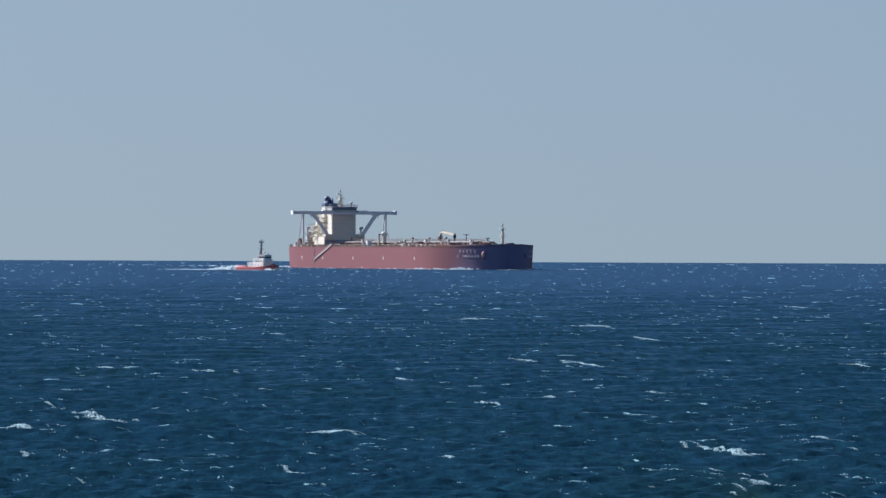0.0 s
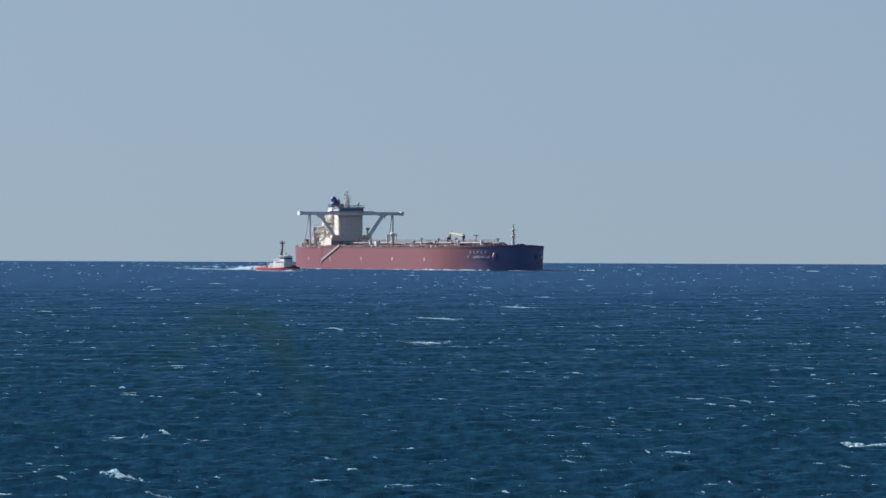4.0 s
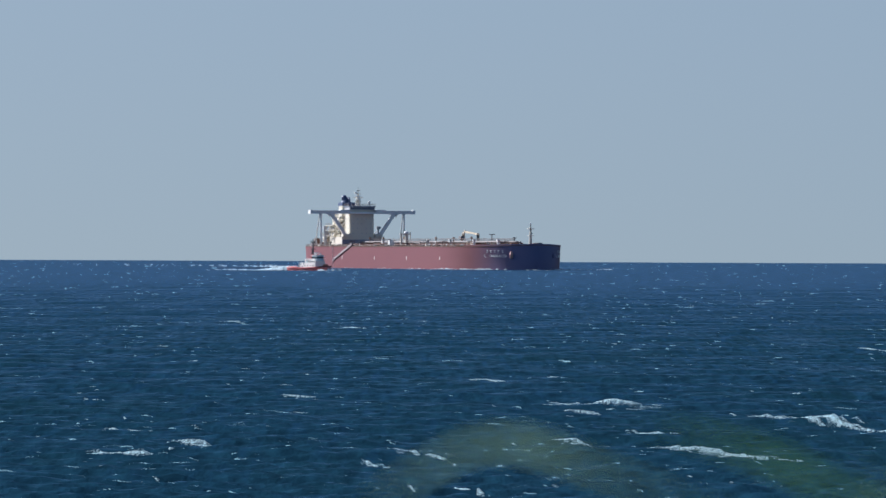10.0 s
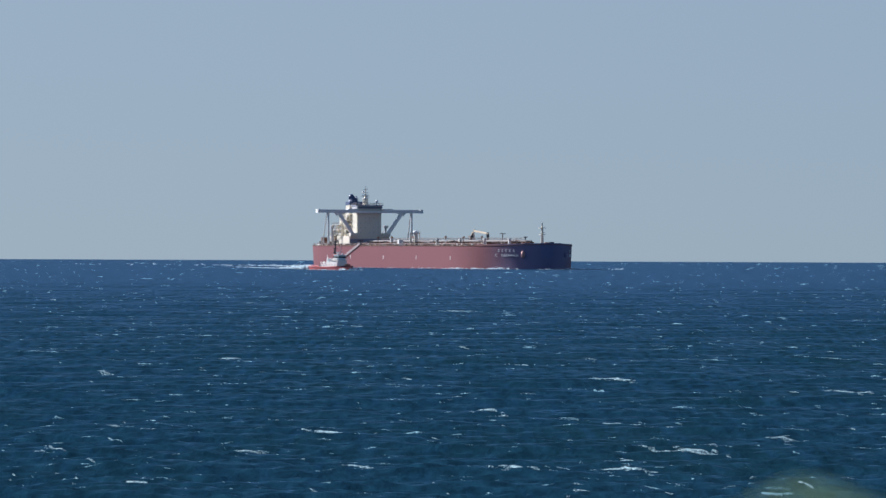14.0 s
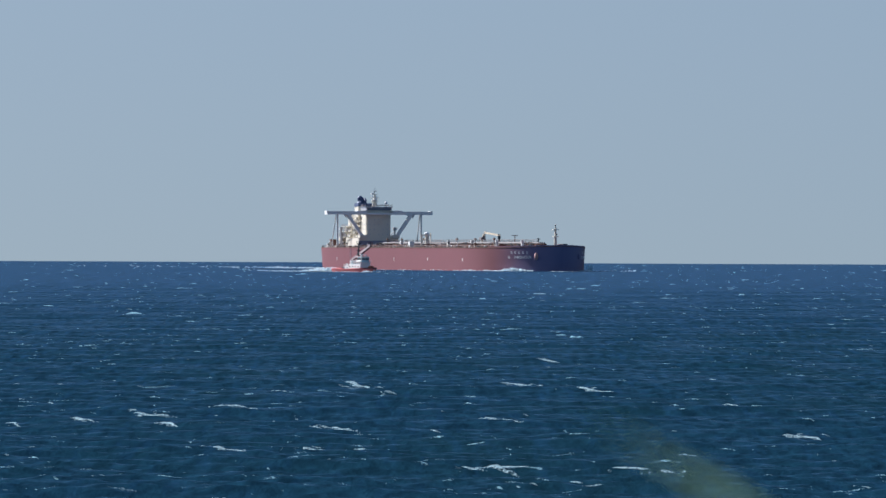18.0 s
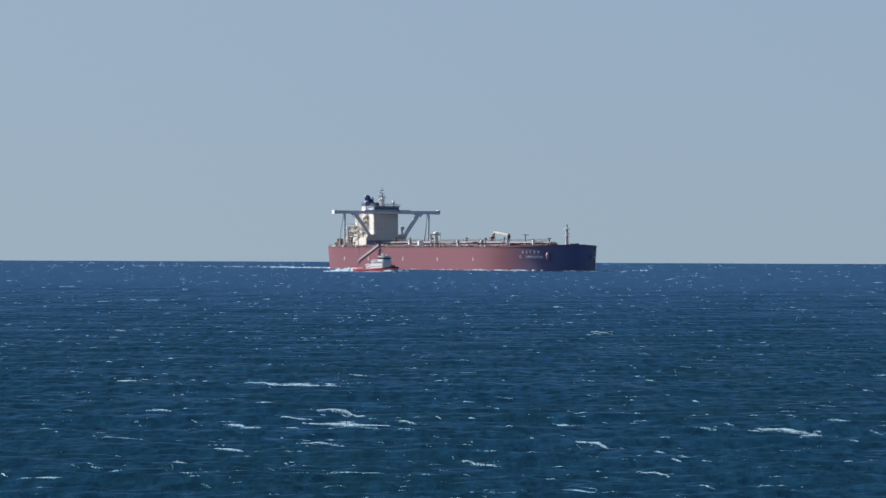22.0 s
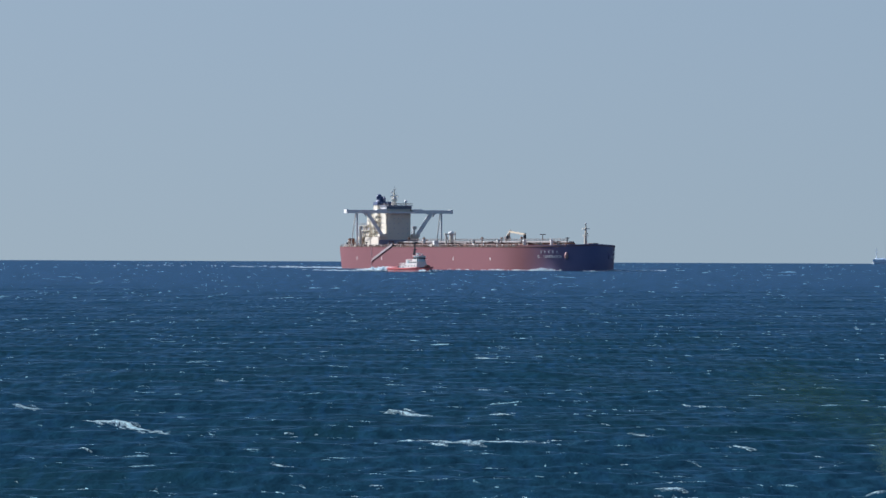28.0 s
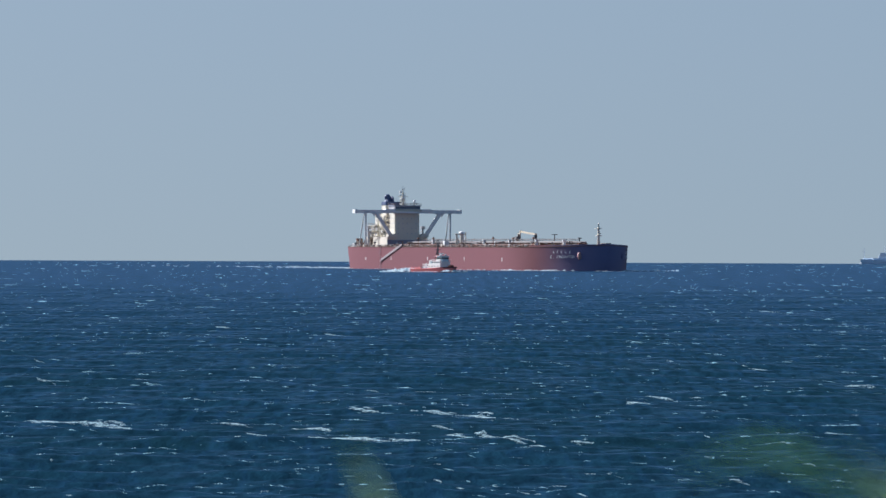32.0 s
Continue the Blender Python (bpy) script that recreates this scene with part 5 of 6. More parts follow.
breakers(3.0, [(2.98, 341.27, 2.00), (7.63, 287.32, 1.92), (4.20, 273.48, 3.18), (0.27, 287.15, 1.67), (-6.66, 271.81, 1.84), (-8.18, 295.93, 1.44), (19.60, 389.24, 1.86), (25.43, 418.46, 3.71), (16.54, 388.93, 2.65), (29.75, 344.23, 2.95), (25.42, 316.90, 2.43), (25.18, 294.16, 2.00), (15.00, 237.31, 2.04), (13.30, 240.60, 0.94), (17.02, 236.94, 1.40), (-22.06, 414.47, 1.62), (13.26, 458.80, 1.33), (-6.32, 626.95, 2.50), (-27.47, 470.57, 1.87), (2.29, 309.02, 0.90), (-9.76, 229.31, 1.10)])
breakers(6.0, [(-4.70, 297.91, 2.81), (6.23, 341.81, 1.91), (14.83, 478.67, 3.22), (12.22, 353.20, 2.46), (10.96, 315.67, 1.46), (24.91, 351.82, 2.32), (23.95, 274.49, 5.09), (26.89, 273.27, 1.51), (21.01, 288.90, 2.37), (33.83, 334.60, 1.86), (28.50, 450.52, 2.15), (6.28, 294.71, 1.39), (-0.12, 302.19, 1.14), (-5.32, 248.16, 0.89), (14.04, 254.48, 1.15), (16.99, 244.76, 1.31), (-5.44, 234.68, 1.07), (19.58, 259.76, 1.89), (22.38, 710.58, 2.06)])
breakers(7.0, [(-3.30, 296.23, 2.99), (-2.50, 306.79, 1.71), (3.91, 289.53, 1.81), (5.88, 289.65, 1.05), (11.66, 289.16, 1.31), (11.97, 265.22, 0.73), (20.28, 413.54, 2.32), (33.49, 345.53, 6.37), (31.52, 385.23, 2.15), (13.70, 347.31, 1.61), (22.79, 263.29, 1.19), (8.50, 263.27, 1.17), (15.79, 261.33, 1.42), (14.49, 250.84, 1.34), (5.91, 370.16, 1.36), (28.47, 253.85, 0.90), (-7.30, 278.26, 1.02), (10.41, 463.74, 1.09), (31.04, 444.87, 1.70)])
breakers(8.0, [(12.25, 734.89, 4.97), (9.95, 439.70, 2.89), (29.84, 361.14, 2.65), (33.68, 356.37, 3.90), (37.12, 349.91, 2.87), (-4.25, 319.10, 1.70), (-3.92, 333.13, 1.79), (-15.11, 426.20, 2.35), (15.58, 331.07, 1.21), (18.64, 400.12, 1.48), (22.32, 370.85, 1.20), (25.14, 311.65, 1.14), (17.25, 265.33, 0.95), (13.06, 315.01, 1.12), (30.15, 295.27, 1.57), (25.01, 283.96, 2.03), (7.35, 244.19, 1.28), (5.62, 244.87, 0.86), (-0.92, 297.77, 1.62), (33.11, 292.46, 1.04)])
breakers(9.0, [(-4.13, 318.96, 1.96), (2.70, 298.20, 2.38), (9.86, 366.22, 3.00), (5.30, 325.54, 1.74), (28.82, 355.82, 2.25), (31.78, 342.23, 1.86), (26.96, 318.58, 2.89), (28.70, 299.88, 3.42), (31.57, 299.31, 1.84), (23.24, 258.62, 1.54), (37.84, 340.97, 1.83), (26.42, 370.30, 1.67), (-2.09, 301.05, 0.80), (-0.92, 403.65, 1.84), (10.64, 706.68, 2.05)])
breakers(10.0, [(26.33, 376.55, 5.07), (25.11, 361.97, 2.25), (29.45, 298.24, 5.42), (37.04, 344.41, 5.51), (23.33, 313.27, 2.43), (0.92, 326.81, 2.29), (5.52, 307.03, 2.39), (2.94, 295.62, 3.27), (9.07, 363.67, 1.28), (-2.85, 317.25, 1.10), (-4.39, 384.16, 1.39), (7.79, 394.19, 2.11), (16.14, 291.49, 2.30), (14.20, 285.20, 1.25), (3.02, 273.04, 1.42), (18.21, 256.51, 1.07), (27.44, 324.29, 1.72), (5.93, 710.00, 2.70), (-9.69, 758.15, 2.87), (64.36, 796.94, 2.32), (20.46, 440.66, 2.01)])
breakers(11.0, [(-3.50, 374.66, 2.30), (6.15, 295.28, 2.24), (23.34, 372.28, 2.96), (25.29, 316.99, 2.42), (27.92, 302.66, 1.80), (27.51, 380.27, 1.35), (23.69, 298.11, 1.28), (18.12, 284.02, 1.65), (15.65, 289.97, 1.45), (36.21, 329.91, 1.48), (40.24, 346.17, 1.52), (57.25, 571.93, 2.12), (3.41, 269.06, 0.89), (15.70, 268.01, 0.68), (12.49, 505.19, 1.89), (-7.08, 506.90, 1.88), (10.59, 310.24, 1.35), (34.54, 304.95, 1.05)])
breakers(12.0, [(7.44, 332.97, 1.70), (17.91, 436.27, 2.33), (18.07, 385.07, 2.34), (21.86, 363.60, 2.85), (20.02, 318.95, 2.45), (25.06, 312.72, 2.59), (30.60, 334.08, 2.54), (33.15, 312.75, 3.47), (27.25, 283.39, 2.41), (39.28, 339.72, 2.69), (42.30, 380.97, 2.01), (23.15, 275.30, 1.12), (17.29, 263.94, 1.28), (12.27, 262.83, 1.97), (15.74, 288.21, 1.17), (29.59, 435.79, 2.34), (-7.82, 474.32, 1.73), (62.34, 1073.17, 4.10), (4.29, 333.11, 1.13), (26.16, 333.87, 1.15), (17.73, 282.12, 1.16)])
breakers(13.0, [(8.67, 338.05, 2.89), (17.65, 340.53, 2.30), (18.15, 423.97, 1.11), (31.48, 410.41, 2.12), (32.30, 342.39, 2.34), (39.94, 387.17, 2.76), (41.44, 375.78, 2.23), (33.91, 308.32, 1.82), (27.56, 283.51, 1.42), (29.12, 285.61, 0.94), (38.81, 282.44, 2.09), (37.83, 299.47, 1.69), (11.39, 269.18, 1.75), (-4.24, 501.08, 2.67), (7.58, 283.19, 1.37), (29.51, 335.61, 1.13), (13.60, 732.84, 2.40)])
breakers(14.0, [(7.80, 344.66, 2.03), (14.89, 358.67, 1.50), (18.27, 341.02, 2.55), (14.73, 316.05, 1.29), (35.50, 449.96, 2.70), (33.27, 355.56, 1.80), (35.09, 348.31, 1.76), (34.88, 313.19, 3.40), (31.50, 296.43, 1.91), (40.86, 335.29, 1.39), (26.23, 375.12, 1.60), (29.76, 332.08, 1.36), (11.85, 280.30, 1.11), (26.97, 289.86, 1.85), (20.26, 293.76, 1.19), (50.87, 425.40, 2.23), (26.02, 904.15, 4.24), (-1.48, 476.55, 1.73), (5.90, 532.75, 1.91), (30.61, 505.32, 2.26), (6.21, 313.41, 1.04), (29.10, 272.28, 0.66)])
breakers(17.0, [(35.33, 433.17, 4.32), (25.95, 327.32, 1.57), (19.10, 413.16, 1.55), (24.91, 312.08, 2.21), (29.91, 314.15, 2.41), (20.52, 309.04, 1.91), (16.03, 307.75, 1.42), (36.48, 358.84, 2.36), (43.80, 307.03, 1.67), (39.31, 328.29, 1.54), (41.55, 305.09, 0.83), (13.94, 472.81, 1.23), (20.12, 289.17, 1.08), (22.37, 316.09, 0.98), (16.12, 347.07, 1.12), (52.88, 456.87, 2.35), (-20.62, 748.57, 3.42), (10.35, 421.87, 1.05), (14.97, 389.09, 1.28), (13.66, 287.23, 0.67)])
breakers(18.0, [(24.21, 461.18, 3.13), (14.46, 389.59, 2.52), (17.91, 411.54, 2.01), (24.85, 369.15, 2.06), (24.92, 338.52, 1.83), (27.16, 339.91, 1.58), (20.63, 332.69, 1.83), (38.45, 310.34, 1.45), (40.26, 308.22, 1.18), (48.67, 356.87, 2.27), (36.17, 466.54, 2.74), (42.01, 331.72, 1.60), (33.42, 382.49, 1.87), (11.04, 378.57, 1.85), (39.45, 546.49, 1.90), (16.22, 369.67, 1.20), (7.82, 370.76, 1.19), (19.52, 448.83, 1.12), (32.89, 311.72, 1.91), (40.70, 444.57, 2.23), (51.60, 1327.96, 3.79), (27.09, 445.73, 0.91)])
breakers(19.0, [(23.12, 452.43, 2.12), (34.85, 461.71, 1.73), (30.47, 449.52, 1.34), (27.52, 359.71, 2.25), (29.53, 343.90, 1.08), (66.90, 707.13, 3.19), (3.10, 570.56, 1.74), (10.51, 422.78, 1.37), (12.22, 383.71, 1.83), (19.31, 369.35, 1.78), (13.35, 344.41, 1.35), (32.69, 321.83, 1.47), (27.41, 300.88, 1.35), (43.49, 349.28, 0.81), (39.67, 307.19, 0.94), (51.08, 376.76, 2.07), (41.50, 392.78, 1.09), (36.22, 354.94, 1.96)])
breakers(20.0, [(10.27, 417.69, 4.37), (12.93, 366.29, 2.31), (11.86, 452.94, 2.20), (25.60, 366.72, 1.27), (23.57, 363.91, 1.40), (29.12, 346.36, 3.21), (25.77, 304.83, 2.44), (37.37, 431.42, 2.09), (50.06, 359.99, 2.24), (49.34, 349.97, 1.07), (48.73, 372.29, 1.16), (26.07, 342.10, 1.28), (32.87, 411.74, 1.31), (35.65, 313.93, 1.91), (32.39, 333.69, 1.24), (52.43, 380.26, 1.80), (64.71, 690.78, 3.65), (16.42, 436.22, 1.08), (41.64, 353.31, 1.08), (45.89, 468.69, 1.96), (57.31, 420.39, 1.37), (43.80, 326.01, 0.84)])
breakers(21.0, [(14.24, 440.01, 1.97), (30.44, 343.33, 3.91), (26.16, 327.92, 1.22), (28.96, 327.24, 1.93), (37.84, 386.64, 1.19), (35.89, 393.54, 1.83), (45.80, 325.74, 1.43), (29.38, 308.53, 0.87), (12.35, 392.73, 1.53), (18.12, 471.60, 2.35), (14.10, 500.26, 1.24), (56.97, 744.15, 2.63), (31.23, 418.24, 2.34), (42.76, 384.17, 1.20), (49.77, 334.33, 1.27), (47.92, 518.83, 1.32), (71.19, 596.61, 1.55), (18.81, 365.02, 0.85), (57.35, 414.99, 1.16)])
breakers(22.0, [(15.06, 487.98, 1.79), (14.52, 458.30, 0.91), (27.08, 479.36, 3.87), (21.12, 415.33, 1.66), (31.45, 412.29, 2.59), (31.90, 388.25, 4.18), (35.30, 393.58, 1.50), (27.50, 351.01, 1.56), (31.59, 355.02, 1.87), (26.99, 387.68, 1.77), (26.08, 333.85, 0.98), (44.58, 359.53, 1.60), (46.29, 326.39, 1.17), (55.11, 381.68, 2.63), (54.54, 730.19, 3.19), (39.03, 337.03, 1.71), (38.37, 360.00, 1.34), (49.04, 372.87, 1.12), (26.87, 424.38, 1.18), (43.91, 390.78, 0.90), (31.33, 509.83, 1.25), (17.87, 399.79, 1.25)])
breakers(23.0, [(27.54, 485.97, 3.14), (25.22, 484.71, 2.35), (21.77, 414.89, 1.97), (26.51, 390.57, 3.82), (29.68, 388.98, 1.77), (33.05, 390.38, 3.25), (29.98, 355.31, 1.31), (32.70, 361.59, 3.23), (32.41, 333.88, 1.42), (40.70, 379.66, 1.45), (49.29, 372.31, 1.65), (45.80, 355.54, 1.04), (43.37, 396.51, 1.09), (16.10, 422.29, 1.98), (20.05, 406.31, 2.16), (57.58, 384.27, 1.43), (52.91, 351.76, 1.80), (59.10, 369.39, 1.65), (25.69, 311.01, 1.06), (60.62, 602.66, 1.53), (15.02, 672.46, 2.34)])
breakers(24.0, [(16.85, 423.87, 3.63), (21.36, 390.66, 1.76), (34.07, 363.16, 3.46), (30.32, 370.89, 1.62), (39.13, 406.17, 2.18), (38.17, 377.72, 1.70), (56.56, 362.56, 5.58), (52.64, 379.20, 1.66), (54.40, 399.29, 1.18), (15.71, 529.78, 1.74), (37.34, 356.63, 1.28), (40.18, 354.55, 1.01), (14.97, 471.94, 1.49), (28.29, 483.04, 1.54), (25.47, 600.08, 2.49), (61.47, 444.13, 1.71), (76.60, 628.96, 2.66), (36.01, 390.13, 1.45), (53.29, 565.69, 1.43), (88.04, 847.96, 2.25), (55.15, 393.09, 0.89), (24.35, 484.84, 1.54)])
breakers(25.0, [(17.74, 458.16, 3.90), (36.60, 461.05, 2.51), (39.58, 412.15, 2.78), (40.86, 406.14, 1.23), (33.32, 372.96, 1.61), (35.99, 368.95, 3.69), (36.59, 391.65, 2.30), (49.73, 355.36, 2.24), (54.36, 356.90, 1.55), (52.20, 360.46, 1.56), (46.25, 399.86, 1.77), (30.62, 372.82, 1.07), (14.81, 809.65, 2.14), (54.52, 384.38, 1.43), (52.98, 438.55, 1.69), (18.23, 419.49, 1.26), (26.83, 412.83, 0.94), (56.24, 358.71, 0.76), (25.04, 377.59, 0.82)])
breakers(28.0, [(30.85, 411.65, 4.20), (40.12, 398.00, 1.98), (48.16, 383.90, 3.26), (51.03, 387.28, 2.95), (45.70, 436.31, 2.55), (32.14, 516.12, 1.61), (50.80, 431.12, 1.28), (40.80, 358.75, 0.96), (63.23, 453.24, 2.06), (57.68, 397.81, 1.14), (52.44, 350.18, 1.16), (56.27, 328.95, 1.30), (51.32, 602.26, 1.95), (61.83, 380.46, 1.08), (23.23, 446.25, 1.97)])
breakers(29.0, [(29.43, 418.06, 0.76), (38.03, 416.06, 1.35), (43.31, 427.58, 1.84), (46.08, 428.47, 2.76), (45.80, 380.63, 1.84), (42.18, 579.62, 2.33), (50.53, 590.50, 1.40), (55.81, 459.25, 1.01), (62.27, 380.59, 3.39), (53.50, 406.56, 1.72), (24.17, 465.40, 3.13), (39.20, 375.64, 1.55), (70.40, 396.24, 0.97), (64.88, 345.06, 1.10), (53.14, 365.37, 1.23), (50.93, 366.02, 0.99), (69.21, 422.32, 0.75), (30.99, 512.51, 1.18), (38.35, 478.46, 1.09), (45.73, 519.05, 2.00), (35.33, 440.46, 0.82), (31.71, 386.03, 0.80), (62.24, 943.14, 4.19)])
breakers(30.0, [(38.55, 427.40, 2.99), (42.51, 427.17, 1.81), (51.15, 375.69, 2.01), (51.47, 413.81, 2.02), (54.02, 408.21, 1.71), (65.37, 377.32, 0.75), (65.65, 343.81, 1.56), (39.25, 393.97, 1.07), (44.90, 395.55, 1.34), (33.18, 373.13, 1.49), (38.33, 358.62, 0.93), (34.56, 419.72, 1.81), (69.14, 473.96, 0.87), (37.36, 433.70, 1.28), (32.09, 390.11, 0.81), (55.52, 380.45, 1.53), (46.47, 519.83, 1.18), (67.89, 500.86, 1.52), (83.85, 768.77, 2.60), (27.16, 832.74, 3.54), (21.24, 653.04, 1.08), (64.58, 532.16, 2.01), (44.66, 339.47, 0.88)])
breakers(31.0, [(35.52, 431.84, 4.50), (37.74, 433.05, 1.53), (41.02, 396.57, 1.34), (40.12, 392.89, 0.79), (51.43, 416.36, 3.76), (49.92, 423.15, 1.48), (52.59, 407.54, 1.68), (55.32, 400.11, 2.75), (51.72, 378.98, 1.50), (53.49, 381.25, 0.76), (43.37, 429.15, 1.81), (46.07, 339.15, 1.93), (56.84, 455.24, 0.96), (64.98, 514.91, 1.94), (65.26, 452.26, 1.13), (61.22, 405.89, 1.10), (58.39, 403.57, 0.97), (68.07, 487.32, 1.61), (37.95, 339.10, 0.86), (34.48, 369.41, 1.44), (67.10, 401.18, 2.70), (28.04, 810.15, 2.42), (26.80, 522.27, 1.61), (42.41, 751.15, 2.19), (45.15, 413.35, 1.15)])
breakers(32.0, [(36.29, 436.22, 2.18), (43.20, 430.93, 1.80), (47.83, 424.91, 1.74), (50.70, 407.55, 3.86), (57.10, 412.61, 3.93), (54.11, 456.24, 1.91), (56.78, 444.38, 2.50), (50.01, 458.80, 1.60), (53.51, 502.32, 1.12), (66.37, 476.86, 1.39), (69.76, 483.19, 1.40), (79.74, 577.57, 1.77), (32.59, 436.84, 1.81), (26.75, 537.61, 1.60), (74.13, 423.29, 1.48), (83.02, 519.42, 1.95), (105.64, 1015.08, 2.70)])

# the same run of crests between those times
more = random.Random(21)
for t in (4.0, 4.8, 15.0, 15.9, 26.0, 26.9):
    for k in range(12):
        x, y, d = sea_place(more.uniform(-0.077, 0.077), 0.0054 + 0.0374 * more.random() ** 0.8, t)
        breakers(t, [(x, y, more.uniform(1.2, 3.0) * (0.6 + d / 900) * (1.9 if k == 0 else 1.0))])


# ---- the dune under the camera, with beach grass blown about before the lens ----
def build_dune():
    n = 60
    xs, ys = np.linspace(-26, 26, n), np.linspace(-22, 16, n)
    verts, faces = [], []
    for y in ys:
        for x in xs:
            z = 7.75 + 0.12 * noise.noise(Vector((x * 0.5, y * 0.5, 0))) + 0.03 * noise.noise(Vector((x * 2, y * 2, 3)))
            drop = max(0.0, y - 7) ** 1.6 * 0.35 + max(0.0, abs(x) - 14) ** 1.5 * 0.3 + max(0.0, -y - 12) ** 1.5 * 0.3
            verts.append((x, y, max(-1.5, z - drop)))
    for j in range(n - 1):
        for i in range(n - 1):
            a = j * n + i
            faces.append((a, a + 1, a + n + 1, a + n))
    return tagged(mesh_object("dune", verts, faces, SAND), "pale sandy dune at the water's edge", "dune", kind="structure")


dune = build_dune()


def leaf_material(name, colour, stalk):
    """A blade with the light on its crown put into its colour: it pales or greens from its stalk up, with fine veins
    along it.
    """
    m = bpy.data.materials.new(name)
    m.use_nodes = True
    n, lk = m.node_tree.nodes, m.node_tree.links
    b = n["Principled BSDF"]
    co, tex, mix = n.new("ShaderNodeTexCoord"), n.new("ShaderNodeTexNoise"), n.new("ShaderNodeMix")
    mp = n.new("ShaderNodeMapping")
    mp.inputs["Scale"].default_value = (60, 60, 3)
    tex.inputs["Scale"].default_value, tex.inputs["Detail"].default_value = 1.0, 4
    lk.new(co.outputs["Object"], mp.inputs[0])
    lk.new(mp.outputs[0], tex.inputs["Vector"])
    mix.data_type = "RGBA"
    mix.inputs[6].default_value = (*[c * 0.7 for c in colour], 1)
    mix.inputs[7].default_value = (*[c * 1.25 for c in colour], 1)
    lk.new(tex.outputs[0], mix.inputs[0])
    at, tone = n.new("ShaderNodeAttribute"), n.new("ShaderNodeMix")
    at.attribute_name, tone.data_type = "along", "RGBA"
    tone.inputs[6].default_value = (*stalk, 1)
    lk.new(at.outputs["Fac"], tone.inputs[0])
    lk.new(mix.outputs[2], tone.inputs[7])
    lk.new(tone.outputs[2], b.inputs["Base Color"])
    b.inputs["Roughness"].default_value = 0.45
    tr = n.new("ShaderNodeBsdfTranslucent")
    lk.new(tone.outputs[2], tr.inputs[0])
    ms = n.new("ShaderNodeMixShader")
    ms.inputs[0].default_value = 0.35
    lk.new(b.outputs[0], ms.inputs[1])
    lk.new(tr.outputs[0], ms.inputs[2])
    lk.new(ms.outputs[0], n["Material Output"].inputs[0])
    return m


# one grass in three tones: the sun each blade catches is in its colour
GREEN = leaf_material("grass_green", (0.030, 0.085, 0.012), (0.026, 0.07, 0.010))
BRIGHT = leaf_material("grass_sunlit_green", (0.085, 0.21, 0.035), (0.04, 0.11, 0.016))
PALE = leaf_material("grass_sunlit_pale", (0.27, 0.42, 0.23), (0.05, 0.145, 0.03))


BLADES = []


def grass_blade(t, x, y, z, lean, droop, tail, width, pale):
    """A channelled blade whose crown stands at x, y, z at t seconds: an upright stalk from the dune, leaning over
    by lean degrees near its crown, then a tail bent down further by droop degrees, thin at its tip."""
    tail *= 0.6 if 20 <= droop < 100 else 1.0
    top = Vector((x, y, z))
    if droop < 20:
        top += Vector((math.sin(radians(lean)), 0, -math.cos(radians(lean)))) * tail
    up = []
    p, ang, step = Vector((0, 0)), lean, 0.02
    while top.z + p.y > 7.72:
        up.append(p.copy())
        p = p + Vector((math.sin(radians(ang)), -math.cos(radians(ang)))) * step
        if len(up) * step > 0.26:
            ang = max(12.0, ang - 3.2)
    line = up[::-1]
    root = line[0].copy()
    p, ang, k = Vector((0, 0)), lean, 9
    for i in range(k):
        ang += droop / k * (1.6 if i < 5 else 0.25)
        p = p + Vector((-math.sin(radians(ang)), math.cos(radians(ang)))) * (tail / k)
        line.append(p.copy())
    verts, faces, along = [], [], []
    n = len(line)
    w0 = width / 2000
    reach = 0.15 * (width / 34) ** 1.3
    for i, q in enumerate(line):
        a, b = line[max(0, i - 1)], line[min(n - 1, i + 1)]
        tan = (b - a).normalized()
        left = n - 1 - i
        w = w0 * (0.1 + 0.9 * math.exp(-max(0, left - 9) * step / reach)) * min(1.0, 0.08 + left / 12) / 2
        for s, lift in ((-1, 0.0), (0, -0.3), (1, 0.0)):
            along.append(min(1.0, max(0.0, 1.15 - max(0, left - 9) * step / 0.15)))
            verts.append((q.x - root.x - tan.y * s * w, lift * w, q.y - root.y + tan.x * s * w))
    for i in range(n - 1):
        for j in range(2):
            a = i * 3 + j
            faces.append((a, a + 1, a + 4, a + 3))
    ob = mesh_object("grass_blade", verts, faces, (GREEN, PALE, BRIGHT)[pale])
    tagged(ob, ("dark green beach grass blade bending in the wind", "pale sunlit beach grass blade bending in the wind", "bright green beach grass blade bending in the wind")[pale], "grass", "beach grass blades")
    ob.data.attributes.new("along", "FLOAT", "POINT").data.foreach_set("value", along)
    rib = [(v[0], v[1] - 0.0006, v[2]) for v in verts[1::3]]
    rv, rf = [], []
    for i, (x1, y1, z1) in enumerate(rib):
        rv += [(x1 - w0 * 0.06, y1, z1 - w0 * 0.06), (x1 + w0 * 0.06, y1, z1 + w0 * 0.06)]
        if i:
            k = 2 * i
            rf.append((k - 2, k - 1, k + 1, k))
    mid = mesh_object("midrib", rv, rf, (GREEN, PALE, BRIGHT)[pale])
    mid.parent = ob
    BLADES.append((ob, t, top + Vector((root.x, 0, root.y))))


def gust(t, rows):
    for row in rows:
        grass_blade(t, *row)


